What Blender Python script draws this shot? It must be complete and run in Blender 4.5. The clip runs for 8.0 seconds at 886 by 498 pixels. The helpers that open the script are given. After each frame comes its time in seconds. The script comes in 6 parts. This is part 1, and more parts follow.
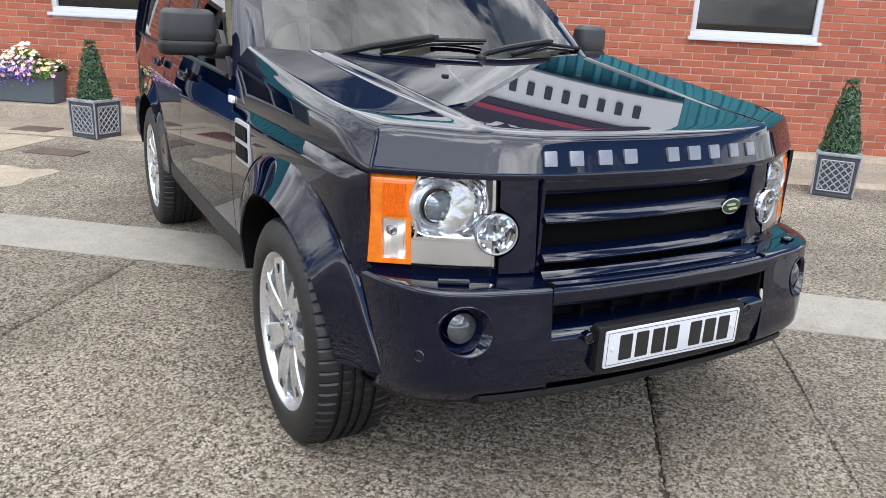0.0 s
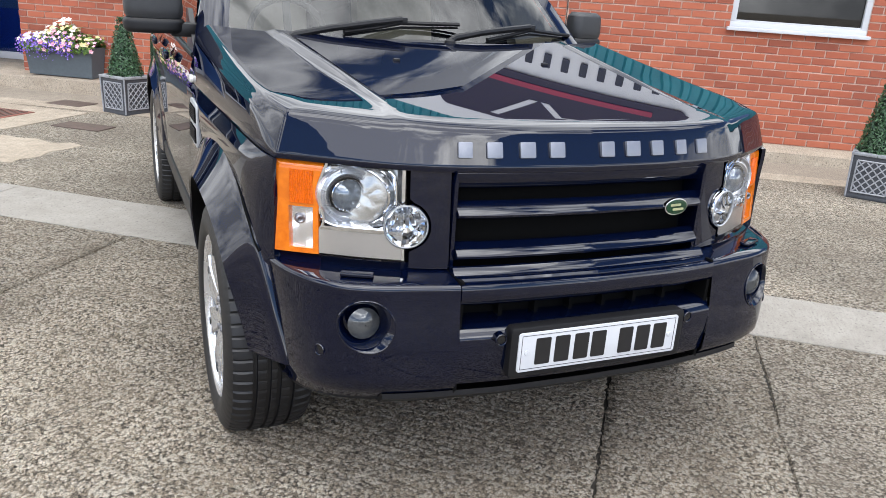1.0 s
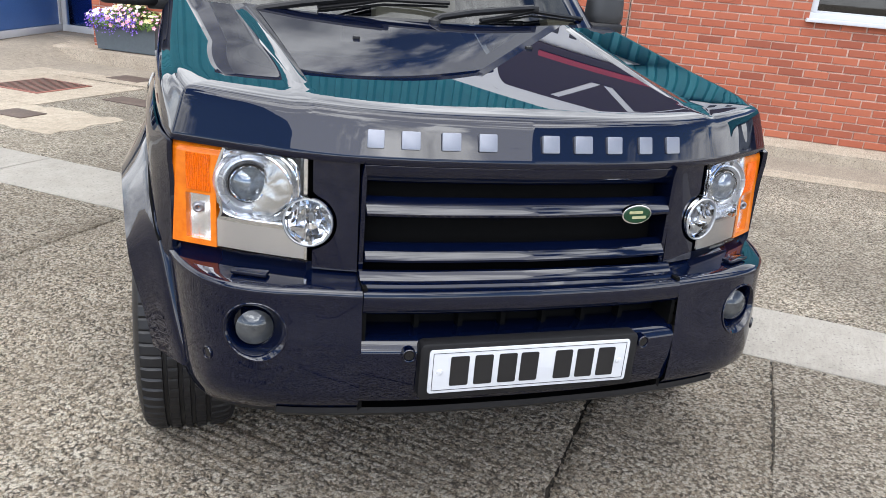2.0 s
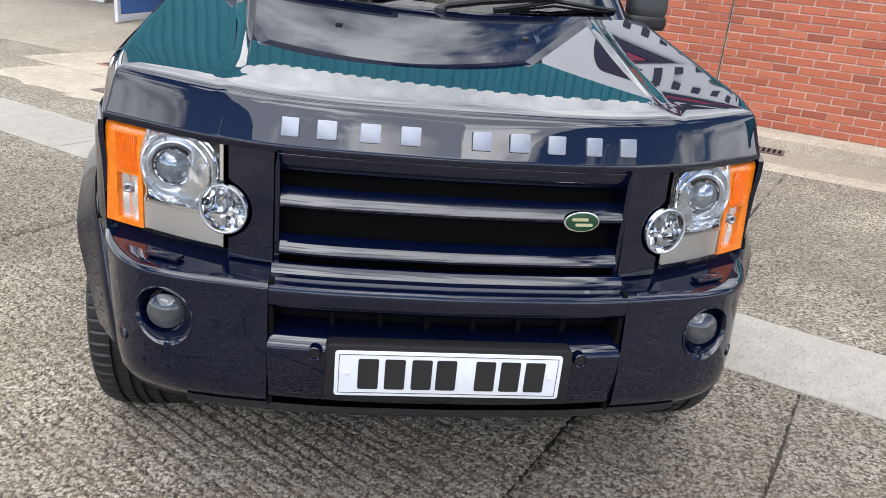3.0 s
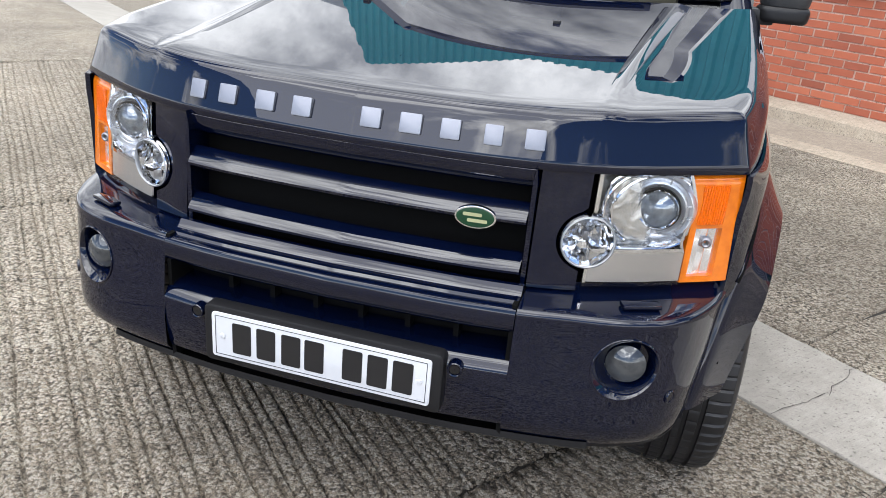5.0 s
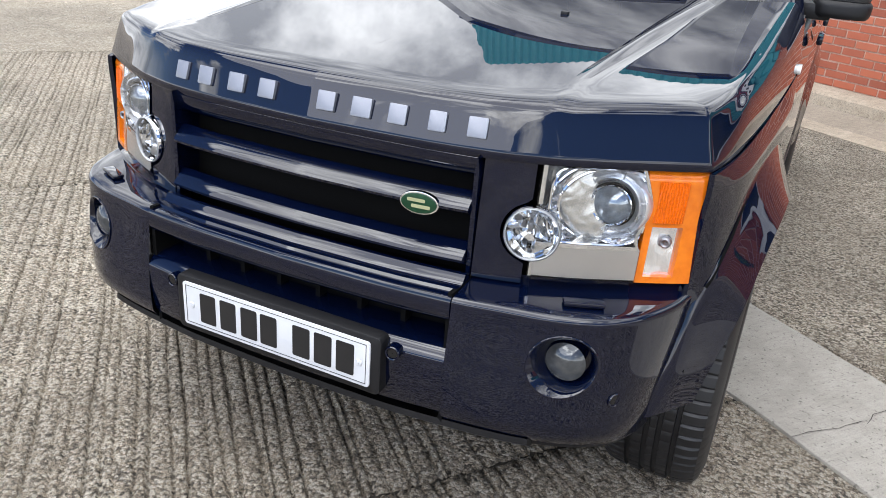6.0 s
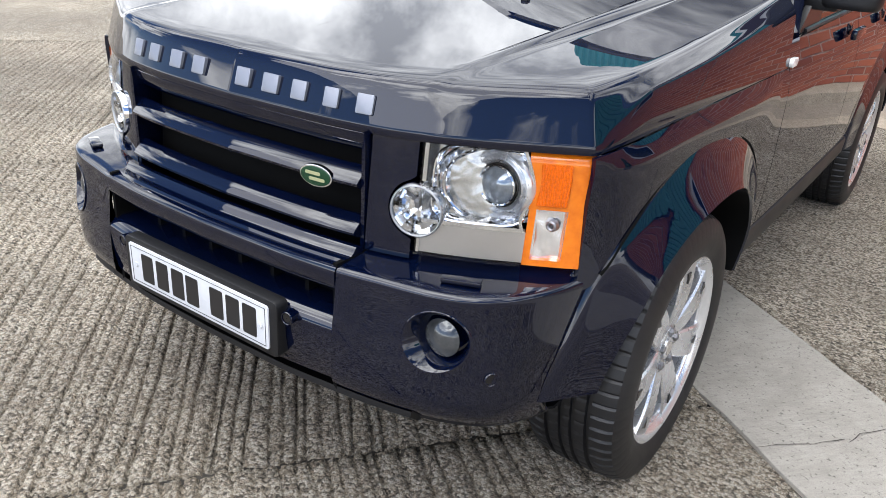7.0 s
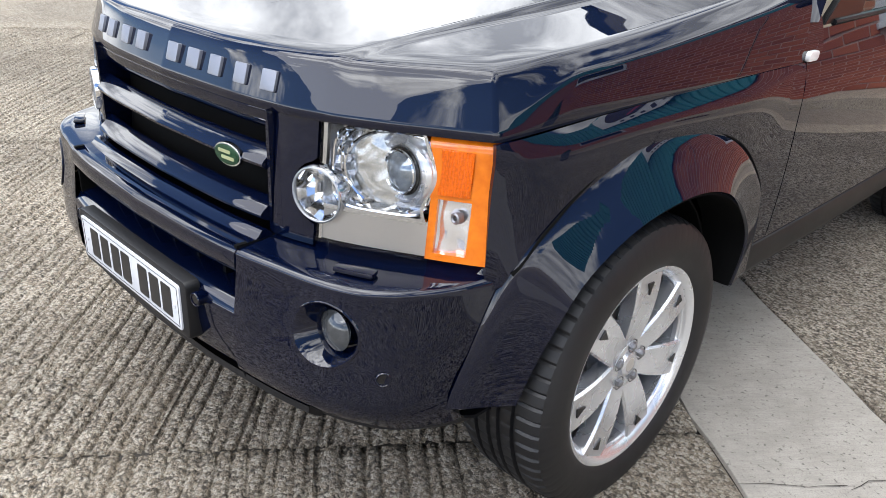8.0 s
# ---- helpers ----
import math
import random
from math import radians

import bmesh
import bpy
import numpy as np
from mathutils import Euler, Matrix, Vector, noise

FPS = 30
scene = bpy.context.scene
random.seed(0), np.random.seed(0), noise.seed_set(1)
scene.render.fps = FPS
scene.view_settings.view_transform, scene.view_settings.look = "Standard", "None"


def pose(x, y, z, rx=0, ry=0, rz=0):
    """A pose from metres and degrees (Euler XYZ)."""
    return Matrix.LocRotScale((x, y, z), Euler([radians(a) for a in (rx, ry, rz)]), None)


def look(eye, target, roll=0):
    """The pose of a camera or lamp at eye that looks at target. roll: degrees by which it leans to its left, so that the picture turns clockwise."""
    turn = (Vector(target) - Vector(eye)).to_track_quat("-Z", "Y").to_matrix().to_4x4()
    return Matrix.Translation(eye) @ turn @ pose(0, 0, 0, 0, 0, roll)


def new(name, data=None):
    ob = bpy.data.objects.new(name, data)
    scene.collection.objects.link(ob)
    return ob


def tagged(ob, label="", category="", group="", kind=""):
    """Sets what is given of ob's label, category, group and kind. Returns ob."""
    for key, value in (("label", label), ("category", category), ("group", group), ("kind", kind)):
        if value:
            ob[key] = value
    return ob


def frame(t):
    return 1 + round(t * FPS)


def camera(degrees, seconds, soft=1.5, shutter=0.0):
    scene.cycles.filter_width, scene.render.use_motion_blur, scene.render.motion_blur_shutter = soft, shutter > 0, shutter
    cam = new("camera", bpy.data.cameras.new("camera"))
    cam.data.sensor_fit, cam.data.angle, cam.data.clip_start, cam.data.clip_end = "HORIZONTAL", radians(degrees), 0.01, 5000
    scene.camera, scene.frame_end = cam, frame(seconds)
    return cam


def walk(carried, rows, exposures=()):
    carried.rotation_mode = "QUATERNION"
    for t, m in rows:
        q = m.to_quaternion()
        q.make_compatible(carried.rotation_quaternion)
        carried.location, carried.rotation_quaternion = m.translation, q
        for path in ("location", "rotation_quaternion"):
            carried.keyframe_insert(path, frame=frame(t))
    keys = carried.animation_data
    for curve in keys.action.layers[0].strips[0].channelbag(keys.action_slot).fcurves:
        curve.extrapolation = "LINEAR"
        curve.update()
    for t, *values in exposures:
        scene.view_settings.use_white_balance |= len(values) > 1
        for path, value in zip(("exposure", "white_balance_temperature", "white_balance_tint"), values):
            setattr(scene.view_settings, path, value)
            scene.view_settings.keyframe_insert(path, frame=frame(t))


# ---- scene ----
# ---- camera: x across the car, y back from its number plate, z up ----
cam = camera(59.7, 8.0, soft=0.4)
PATH = [
    (0.0, (-1.611, -1.511, 1.407), (-0.696, 0.166, 0.815), 2.9),
    (0.5, (-1.447, -1.542, 1.404), (-0.591, 0.158, 0.790), 3.4),
    (1.0, (-1.217, -1.600, 1.419), (-0.439, 0.130, 0.785), 4.0),
    (2.5, (-0.501, -1.494, 1.402), (-0.066, 0.328, 0.701), 5.4),
    (3.0, (-0.264, -1.516, 1.425), (0.005, 0.330, 0.703), 5.6),
    (3.5, (-0.033, -1.457, 1.396), (0.052, 0.399, 0.656), 5.6),
    (4.0, (0.170, -1.390, 1.418), (0.066, 0.458, 0.661), 5.5),
    (4.5, (0.402, -1.376, 1.426), (0.114, 0.447, 0.656), 5.4),
    (6.0, (0.971, -1.222, 1.435), (0.209, 0.440, 0.623), 4.5),
    (6.5, (1.189, -1.136, 1.427), (0.284, 0.447, 0.606), 4.1),
    (7.0, (1.425, -1.020, 1.437), (0.394, 0.478, 0.604), 3.7),
    (7.5, (1.574, -0.859, 1.411), (0.426, 0.547, 0.571), 3.4),
    (8.0, (1.697, -0.668, 1.392), (0.438, 0.638, 0.550), 3.2),
]
walk(cam, [(t, look(eye, target, roll)) for t, eye, target, roll in PATH], exposures=[(0.0, 0.70), (2.5, 0.84), (4.5, 0.86), (6.5, 0.86), (8.0, 0.96)])

# ---- light: a bright, broken cloud cover with the sun veiled ----
SUN_ELEV, SUN_AZ = 52.0, 194.0   # azimuth clockwise from +y
world = bpy.data.worlds.new("sky")
scene.world = world
world.use_nodes = True
wt = world.node_tree
wt.nodes.clear()


def wn(kind, **kw):
    n = wt.nodes.new(kind)
    for k, v in kw.items():
        n.inputs[k].default_value = v
    return n


sky = wt.nodes.new("ShaderNodeTexSky")
sky.sky_type, sky.sun_disc = "NISHITA", False
sky.altitude, sky.dust_density, sky.ozone_density = 2500, 0.1, 2.0
sky.sun_elevation, sky.sun_rotation = radians(SUN_ELEV), radians(SUN_AZ)
coord = wt.nodes.new("ShaderNodeTexCoord")
flatten = wt.nodes.new("ShaderNodeMapping")
flatten.inputs["Scale"].default_value = (1.0, 1.0, 2.2)
wt.links.new(coord.outputs["Generated"], flatten.inputs["Vector"])
puffs = wn("ShaderNodeTexNoise", Scale=1.7, Detail=10.0, Roughness=0.57, Distortion=0.35)
wt.links.new(flatten.outputs[0], puffs.inputs["Vector"])
cover = wt.nodes.new("ShaderNodeValToRGB")
cover.color_ramp.elements[0].position, cover.color_ramp.elements[1].position = 0.485, 0.540
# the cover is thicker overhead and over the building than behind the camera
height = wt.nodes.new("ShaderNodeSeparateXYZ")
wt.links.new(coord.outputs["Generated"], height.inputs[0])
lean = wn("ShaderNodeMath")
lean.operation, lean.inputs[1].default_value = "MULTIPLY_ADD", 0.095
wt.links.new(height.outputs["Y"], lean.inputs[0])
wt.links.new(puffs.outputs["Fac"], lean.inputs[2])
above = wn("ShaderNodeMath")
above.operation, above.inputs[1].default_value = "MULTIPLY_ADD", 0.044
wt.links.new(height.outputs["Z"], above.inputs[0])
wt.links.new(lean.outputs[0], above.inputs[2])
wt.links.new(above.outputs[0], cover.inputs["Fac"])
shade = wn("ShaderNodeTexNoise", Scale=4.5, Detail=7.0, Roughness=0.6)
wt.links.new(flatten.outputs[0], shade.inputs["Vector"])
tone = wt.nodes.new("ShaderNodeValToRGB")
tone.color_ramp.elements[0].position, tone.color_ramp.elements[0].color = 0.38, (4.0, 4.2, 4.55, 1)
tone.color_ramp.elements[1].position, tone.color_ramp.elements[1].color = 0.60, (12.3, 12.6, 13.0, 1)
wt.links.new(shade.outputs["Fac"], tone.inputs["Fac"])
low = wt.nodes.new("ShaderNodeMapRange")
low.inputs["From Min"].default_value, low.inputs["From Max"].default_value = 0.03, 0.12
low.inputs["To Min"].default_value, low.inputs["To Max"].default_value = 1.0, 0.0
wt.links.new(height.outputs["Z"], low.inputs["Value"])
most = wt.nodes.new("ShaderNodeMath")
most.operation = "MAXIMUM"
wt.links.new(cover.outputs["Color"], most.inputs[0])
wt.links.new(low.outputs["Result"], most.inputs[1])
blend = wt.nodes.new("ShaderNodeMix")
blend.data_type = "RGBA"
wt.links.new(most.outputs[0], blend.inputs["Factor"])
deep = wt.nodes.new("ShaderNodeMix")
deep.data_type, deep.blend_type = "RGBA", "MULTIPLY"
deep.inputs["Factor"].default_value, deep.inputs["B"].default_value = 1.0, (0.78, 0.78, 0.84, 1)
wt.links.new(sky.outputs["Color"], deep.inputs["A"])
wt.links.new(deep.outputs["Result"], blend.inputs["A"])
# the clouds glow round the veiled sun
az, el = radians(SUN_AZ), radians(SUN_ELEV)
toward = wt.nodes.new("ShaderNodeVectorMath")
toward.operation = "DOT_PRODUCT"
toward.inputs[1].default_value = (math.sin(az) * math.cos(el), math.cos(az) * math.cos(el), math.sin(el))
wt.links.new(coord.outputs["Generated"], toward.inputs[0])
glow = wt.nodes.new("ShaderNodeMapRange")
glow.interpolation_type = "SMOOTHSTEP"
for key, value in (("From Min", 0.20), ("From Max", 1.0), ("To Min", 1.0), ("To Max", 2.1)):
    glow.inputs[key].default_value = value
wt.links.new(toward.outputs["Value"], glow.inputs["Value"])
lit = wt.nodes.new("ShaderNodeVectorMath")
lit.operation = "SCALE"
wt.links.new(tone.outputs["Color"], lit.inputs[0])
wt.links.new(glow.outputs["Result"], lit.inputs["Scale"])
wt.links.new(lit.outputs["Vector"], blend.inputs["B"])
bg = wn("ShaderNodeBackground", Strength=0.15)
wt.links.new(blend.outputs["Result"], bg.inputs["Color"])
out = wt.nodes.new("ShaderNodeOutputWorld")
wt.links.new(bg.outputs[0], out.inputs["Surface"])

sun_data = bpy.data.lights.new("sun", "SUN")
sun_data.energy, sun_data.angle, sun_data.color = 1.9, radians(75), (1.0, 0.975, 0.945)
sun = new("sun", sun_data)
sun.matrix_world = look((40 * math.sin(az) * math.cos(el), 40 * math.cos(az) * math.cos(el), 40 * math.sin(el)), (0, 0, 0))

# ---- materials ----


class Mat:
    """A node material being put together."""

    def __init__(self, name):
        self.m = bpy.data.materials.new(name)
        self.m.use_nodes = True
        self.t = self.m.node_tree
        self.b = self.t.nodes["Principled BSDF"]

    def node(self, kind, **kw):
        n = self.t.nodes.new(kind)
        for k, v in kw.items():
            n.inputs[k].default_value = v
        return n

    def link(self, a, b):
        self.t.links.new(a, b)

    def place(self, scale=(1, 1, 1), turn=0.0, mode="Object"):
        return self.turned(self.node("ShaderNodeTexCoord").outputs[mode], scale, turn)

    def turned(self, vec, scale, turn):
        """Turns a place about z, then scales it along the turned axes."""
        for key, value in (("Rotation", (0, 0, turn)), ("Scale", scale)):
            mp = self.node("ShaderNodeMapping")
            mp.inputs[key].default_value = value
            self.link(vec, mp.inputs["Vector"])
            vec = mp.outputs["Vector"]
        return vec

    def world_place(self, scale=(1, 1, 1), turn=0.0):
        return self.turned(self.node("ShaderNodeNewGeometry").outputs["Position"], scale, turn)

    def noise(self, vec, scale, detail=4.0, rough=0.55, dist=0.0):
        n = self.node("ShaderNodeTexNoise", Scale=scale, Detail=detail, Roughness=rough, Distortion=dist)
        self.link(vec, n.inputs["Vector"])
        return n.outputs["Fac"]

    def ramp(self, fac, stops):
        r = self.node("ShaderNodeValToRGB")
        e = r.color_ramp.elements
        while len(e) < len(stops):
            e.new(0.5)
        for el_, (p, c) in zip(e, stops):
            el_.position, el_.color = p, (*c, 1) if len(c) == 3 else c
        self.link(fac, r.inputs["Fac"])
        return r.outputs["Color"]

    def mix(self, fac, a, b, how="MIX"):
        n = self.node("ShaderNodeMix")
        n.data_type, n.blend_type = "RGBA", how
        for v, s in ((fac, "Factor"), (a, "A"), (b, "B")):
            if isinstance(v, (int, float)):
                n.inputs[s].default_value = v
            elif isinstance(v, tuple):
                n.inputs[s].default_value = (*v, 1)
            else:
                self.link(v, n.inputs[s])
        return n.outputs["Result"]

    def maths(self, how, a, b):
        n = self.node("ShaderNodeMath")
        n.operation = how
        for v, i in ((a, 0), (b, 1)):
            if isinstance(v, (int, float)):
                n.inputs[i].default_value = v
            else:
                self.link(v, n.inputs[i])
        return n.outputs[0]

    def bump(self, height, strength, dist=0.01, after=None):
        n = self.node("ShaderNodeBump", Strength=strength, Distance=dist)
        self.link(height, n.inputs["Height"])
        if after is not None:
            self.link(after, n.inputs["Normal"])
        return n.outputs["Normal"]

    def set(self, **kw):
        for k, v in kw.items():
            s = self.b.inputs[k.replace("_", " ")]
            if isinstance(v, (int, float)):
                s.default_value = v
            elif isinstance(v, tuple):
                s.default_value = (*v, 1) if len(v) == 3 and s.type == "RGBA" else v
            else:
                self.link(v, s)
        return self


def simple(name, color, rough, metal=0.0, grain=0.12, size=60.0, bump=0.0, **kw):
    """A plain surface with a fine and a broad variation of tone."""
    k = Mat(name)
    v = k.place()
    fine, broad = k.noise(v, size), k.noise(v, size / 14)
    f = k.maths("ADD", k.maths("MULTIPLY", fine, 0.6), k.maths("MULTIPLY", broad, 0.4))
    lo, hi = tuple(c * (1 - grain) for c in color), tuple(min(1, c * (1 + grain)) for c in color)
    k.set(Base_Color=k.ramp(f, [(0.3, lo), (0.7, hi)]), Metallic=metal)
    k.set(Roughness=k.maths("ADD", k.maths("MULTIPLY", broad, 0.12), rough - 0.06), **kw)
    if bump:
        k.set(Normal=k.bump(fine, bump, 0.002))
    return k.m


def paint_material():
    k = Mat("navy_paint")
    v = k.place()
    flake, dust = k.noise(v, 900, 2), k.noise(v, 5, 6, 0.6)
    k.set(Base_Color=k.ramp(flake, [(0.35, (0.0006, 0.0016, 0.0074)), (0.75, (0.0012, 0.0033, 0.0155))]), Metallic=0.0)
    k.set(Roughness=0.30, Specular_IOR_Level=0.0, Coat_Weight=1.0, Coat_IOR=1.53)
    k.set(Coat_Roughness=k.maths("ADD", k.maths("MULTIPLY", dust, 0.008), 0.004))
    return k.m


def pane_material(name, tint, gloss=1.5, see=1.0):
    """Clear sheet: what lies behind, tinted, under a mirror-like coat."""
    k = Mat(name)
    k.t.nodes.remove(k.b)
    fr = k.node("ShaderNodeFresnel", IOR=gloss)
    tr = k.node("ShaderNodeBsdfTransparent", Color=(*[c * see for c in tint], 1))
    gl = k.node("ShaderNodeBsdfGlossy", Roughness=0.015, Color=(1, 1, 1, 1))
    mx = k.node("ShaderNodeMixShader")
    k.link(fr.outputs[0], mx.inputs[0])
    k.link(tr.outputs[0], mx.inputs[1])
    k.link(gl.outputs[0], mx.inputs[2])
    k.link(mx.outputs[0], k.t.nodes["Material Output"].inputs["Surface"])
    return k.m


def brick_material():
    k = Mat("red_brick")
    v = k.world_place()
    info = k.node("ShaderNodeObjectInfo").outputs["Random"]
    isle = k.node("ShaderNodeNewGeometry").outputs["Random Per Island"]
    pick = k.maths("FRACT", k.maths("ADD", k.maths("MULTIPLY", info, 7.3), isle), 0.0)
    base = k.ramp(pick, [(0.0, (0.21, 0.050, 0.028)), (0.3, (0.33, 0.080, 0.040)), (0.6, (0.37, 0.095, 0.046)), (0.82, (0.41, 0.120, 0.062)), (1.0, (0.25, 0.058, 0.031))])
    speck, drag = k.noise(v, 160, 5, 0.7), k.noise(k.world_place((6, 6, 40)), 3, 5)
    base = k.mix(k.maths("MULTIPLY", speck, 0.45), base, (0.22, 0.055, 0.03))
    base = k.mix(k.maths("MULTIPLY", drag, 0.16), base, (0.52, 0.21, 0.11))
    k.set(Base_Color=base, Roughness=0.85, Normal=k.bump(speck, 0.5, 0.004))
    return k.m


def aggregate_material(name, dark, light, pale):
    """Weathered concrete with its gravel showing."""
    k = Mat(name)
    v = k.world_place()
    st = k.node("ShaderNodeTexVoronoi", Scale=98.0)
    wob = k.node("ShaderNodeTexNoise", Scale=120.0, Detail=3.0)
    k.link(v, wob.inputs["Vector"])
    shift = k.node("ShaderNodeVectorMath")
    shift.operation = "MULTIPLY_ADD"
    k.link(wob.outputs["Color"], shift.inputs[0])
    shift.inputs[1].default_value = (0.011, 0.011, 0.011)
    k.link(v, shift.inputs[2])
    k.link(shift.outputs[0], st.inputs["Vector"])
    st2 = k.node("ShaderNodeTexVoronoi", Scale=38.0)
    k.link(v, st2.inputs["Vector"])
    cell = k.node("ShaderNodeSeparateColor")
    k.link(st.outputs["Color"], cell.inputs[0])
    cell2 = k.node("ShaderNodeSeparateColor")
    k.link(st2.outputs["Color"], cell2.inputs[0])
    sand, patch, broad = k.noise(v, 330, 5, 0.7), k.noise(v, 3.2, 6, 0.62), k.noise(v, 0.55, 5, 0.6)
    lumps = k.ramp(k.noise(v, 85, 6, 0.72), [(0.38, (0.0,) * 3), (0.62, (1.0,) * 3)])
    mixed = k.maths("ADD", k.maths("MULTIPLY", cell.outputs[0], 0.62), k.maths("MULTIPLY", lumps, 0.38))
    stones = k.ramp(mixed, [(0.18, tuple(c * 0.45 for c in dark)), (0.33, tuple(a * 0.45 + b * 0.55 for a, b in zip(dark, light))), (0.50, light), (0.68, pale)])
    big = k.ramp(cell2.outputs[1], [(0.0, (0.0,) * 3), (0.80, (0.0,) * 3), (0.93, (1.0,) * 3)])
    col = k.mix(k.maths("MULTIPLY", big, 0.25), stones, pale)
    col = k.mix(k.ramp(sand, [(0.37, (0.8,) * 3), (0.51, (0.0,) * 3)]), col, tuple(c * 0.55 for c in dark))
    col = k.mix(k.ramp(patch, [(0.40, (0.0,) * 3), (0.72, (0.55,) * 3)]), col, tuple((a + b) * 0.55 for a, b in zip(light, dark)))
    col = k.mix(k.ramp(broad, [(0.42, (0.35,) * 3), (0.62, (0.0,) * 3)]), col, tuple(c * 0.7 for c in dark))
    col = k.mix(k.ramp(st.outputs["Distance"], [(0.55, (0.0,) * 3), (0.78, (0.6,) * 3)]), col, tuple(c * 0.35 for c in dark))
    gap = k.ramp(st.outputs["Distance"], [(0.0, (1.0,) * 3), (0.75, (0.15,) * 3)])
    height = k.maths("ADD", k.maths("MULTIPLY", gap, 0.7), k.maths("ADD", k.maths("MULTIPLY", sand, 0.4), k.maths("MULTIPLY", lumps, 0.5)))
    normal = k.bump(height, 1.0, 0.022)
    k.set(Base_Color=col, Roughness=0.9, Normal=normal)
    return k.m


def smooth_concrete(name, low, high, streak=1.0):
    k = Mat(name)
    v = k.world_place()
    fine, mid, broad = k.noise(v, 240, 6, 0.7), k.noise(v, 9, 6, 0.62), k.noise(v, 1.1, 4)
    brush = k.noise(k.world_place((7.0, 42, 30), radians(-50)), 2.0, 5, 0.7, 0.6)
    pits = k.noise(v, 70, 3, 0.5)
    f = k.maths("ADD", k.maths("MULTIPLY", mid, 0.5), k.maths("MULTIPLY", broad, 0.5))
    col = k.ramp(f, [(0.32, low), (0.66, high)])
    col = k.mix(k.ramp(fine, [(0.30, (0.5,) * 3), (0.52, (0.0,) * 3)]), col, tuple(c * 0.5 for c in low))
    col = k.mix(k.ramp(brush, [(0.38, (0.5 * streak,) * 3), (0.58, (0.0,) * 3)]), col, tuple(c * 0.5 for c in low))
    col = k.mix(k.ramp(pits, [(0.30, (0.8,) * 3), (0.40, (0.0,) * 3)]), col, tuple(c * 0.35 for c in low))
    k.set(Base_Color=col, Roughness=0.88, Normal=k.bump(k.maths("ADD", fine, brush), 0.5, 0.004))
    return k.m


def leaf_material(name, lo, hi, rough=0.42):
    k = Mat(name)
    isle = k.node("ShaderNodeNewGeometry").outputs["Random Per Island"]
    k.set(Base_Color=k.ramp(isle, [(0.0, lo), (0.75, tuple((a + b) / 2 for a, b in zip(lo, hi))), (1.0, hi)]), Roughness=rough)
    return k.m


def tyre_material():
    k = Mat("tyre_rubber")
    v = k.place()
    fine, dust = k.noise(v, 300, 4, 0.7), k.noise(v, 7, 5, 0.6)
    k.set(Base_Color=k.mix(k.ramp(dust, [(0.52, (0.0,) * 3), (0.85, (0.4,) * 3)]), (0.004, 0.004, 0.005), (0.013, 0.012, 0.012)))
    k.set(Roughness=k.maths("ADD", k.maths("MULTIPLY", dust, 0.3), 0.38), Normal=k.bump(fine, 0.15, 0.001))
    return k.m


def reflector_material(name, color, metal, rough):
    k = Mat(name)
    v = k.place()
    w = k.noise(v, 26, 1, 0.4, 0.6)
    k.set(Base_Color=color, Metallic=metal, Roughness=rough, Normal=k.bump(w, 0.22, 0.02))
    return k.m


def amber_material():
    k = Mat("amber_lens")
    v = k.place()
    n = k.noise(v, 40, 3)
    k.set(Base_Color=k.ramp(n, [(0.3, (0.52, 0.112, 0.004)), (0.7, (0.64, 0.160, 0.007))]), Roughness=0.10, Specular_IOR_Level=0.6)
    return k.m


PAINT = paint_material()
BLACK = simple("black_plastic", (0.007, 0.007, 0.008), 0.45, bump=0.1, Specular_IOR_Level=0.3)
SATIN_BLACK = simple("satin_black", (0.006, 0.006, 0.007), 0.30)
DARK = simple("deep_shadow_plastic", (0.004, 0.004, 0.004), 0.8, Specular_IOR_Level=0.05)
GREY_TRIM = simple("dark_grey_textured_plastic", (0.022, 0.023, 0.025), 0.48, size=400, bump=0.3)
VENT_GREY = simple("mid_grey_plastic", (0.36, 0.37, 0.38), 0.38)
RUBBER = tyre_material()
ALLOY = simple("silver_alloy", (0.72, 0.73, 0.75), 0.27, metal=0.82, grain=0.05)
CHROME = simple("chrome", (0.80, 0.81, 0.83), 0.06, metal=1.0, grain=0.02)
REFLECTOR = reflector_material("lamp_chrome", (0.55, 0.57, 0.60), 0.75, 0.20)
SATIN_SILVER = simple("satin_silver_beige", (0.52, 0.48, 0.43), 0.32, metal=0.45, grain=0.04, size=300)
LETTER_SILVER = simple("letter_silver", (0.20, 0.21, 0.24), 0.38, metal=0.55, grain=0.05, size=200)
LAMP_SILVER = reflector_material("lamp_silver", (0.60, 0.59, 0.56), 0.80, 0.24)
SIDE_CHROME = simple("side_lamp_chrome", (0.88, 0.89, 0.90), 0.16, metal=0.85, grain=0.06, size=30)
FACETS = simple("faceted_chrome", (0.85, 0.86, 0.88), 0.08, metal=1.0, grain=0.02)
AMBER = amber_material()
PLATE_WHITE = simple("plate_white", (0.50, 0.51, 0.53), 0.35, grain=0.02)
PLATE_BLACK = simple("plate_black", (0.010, 0.010, 0.011), 0.35)
PROJECTOR = simple("projector_glass", (0.30, 0.33, 0.36), 0.05, metal=0.55, grain=0.45, size=70)
FOGGLASS = simple("fog_lamp_glass", (0.085, 0.09, 0.095), 0.04, metal=0.5, grain=0.45, size=40)
REPEATER = simple("clear_repeater", (0.75, 0.73, 0.70), 0.10)
AMBER_DEEP = simple("deep_orange_lens", (0.60, 0.105, 0.002), 0.16, grain=0.3, size=200)
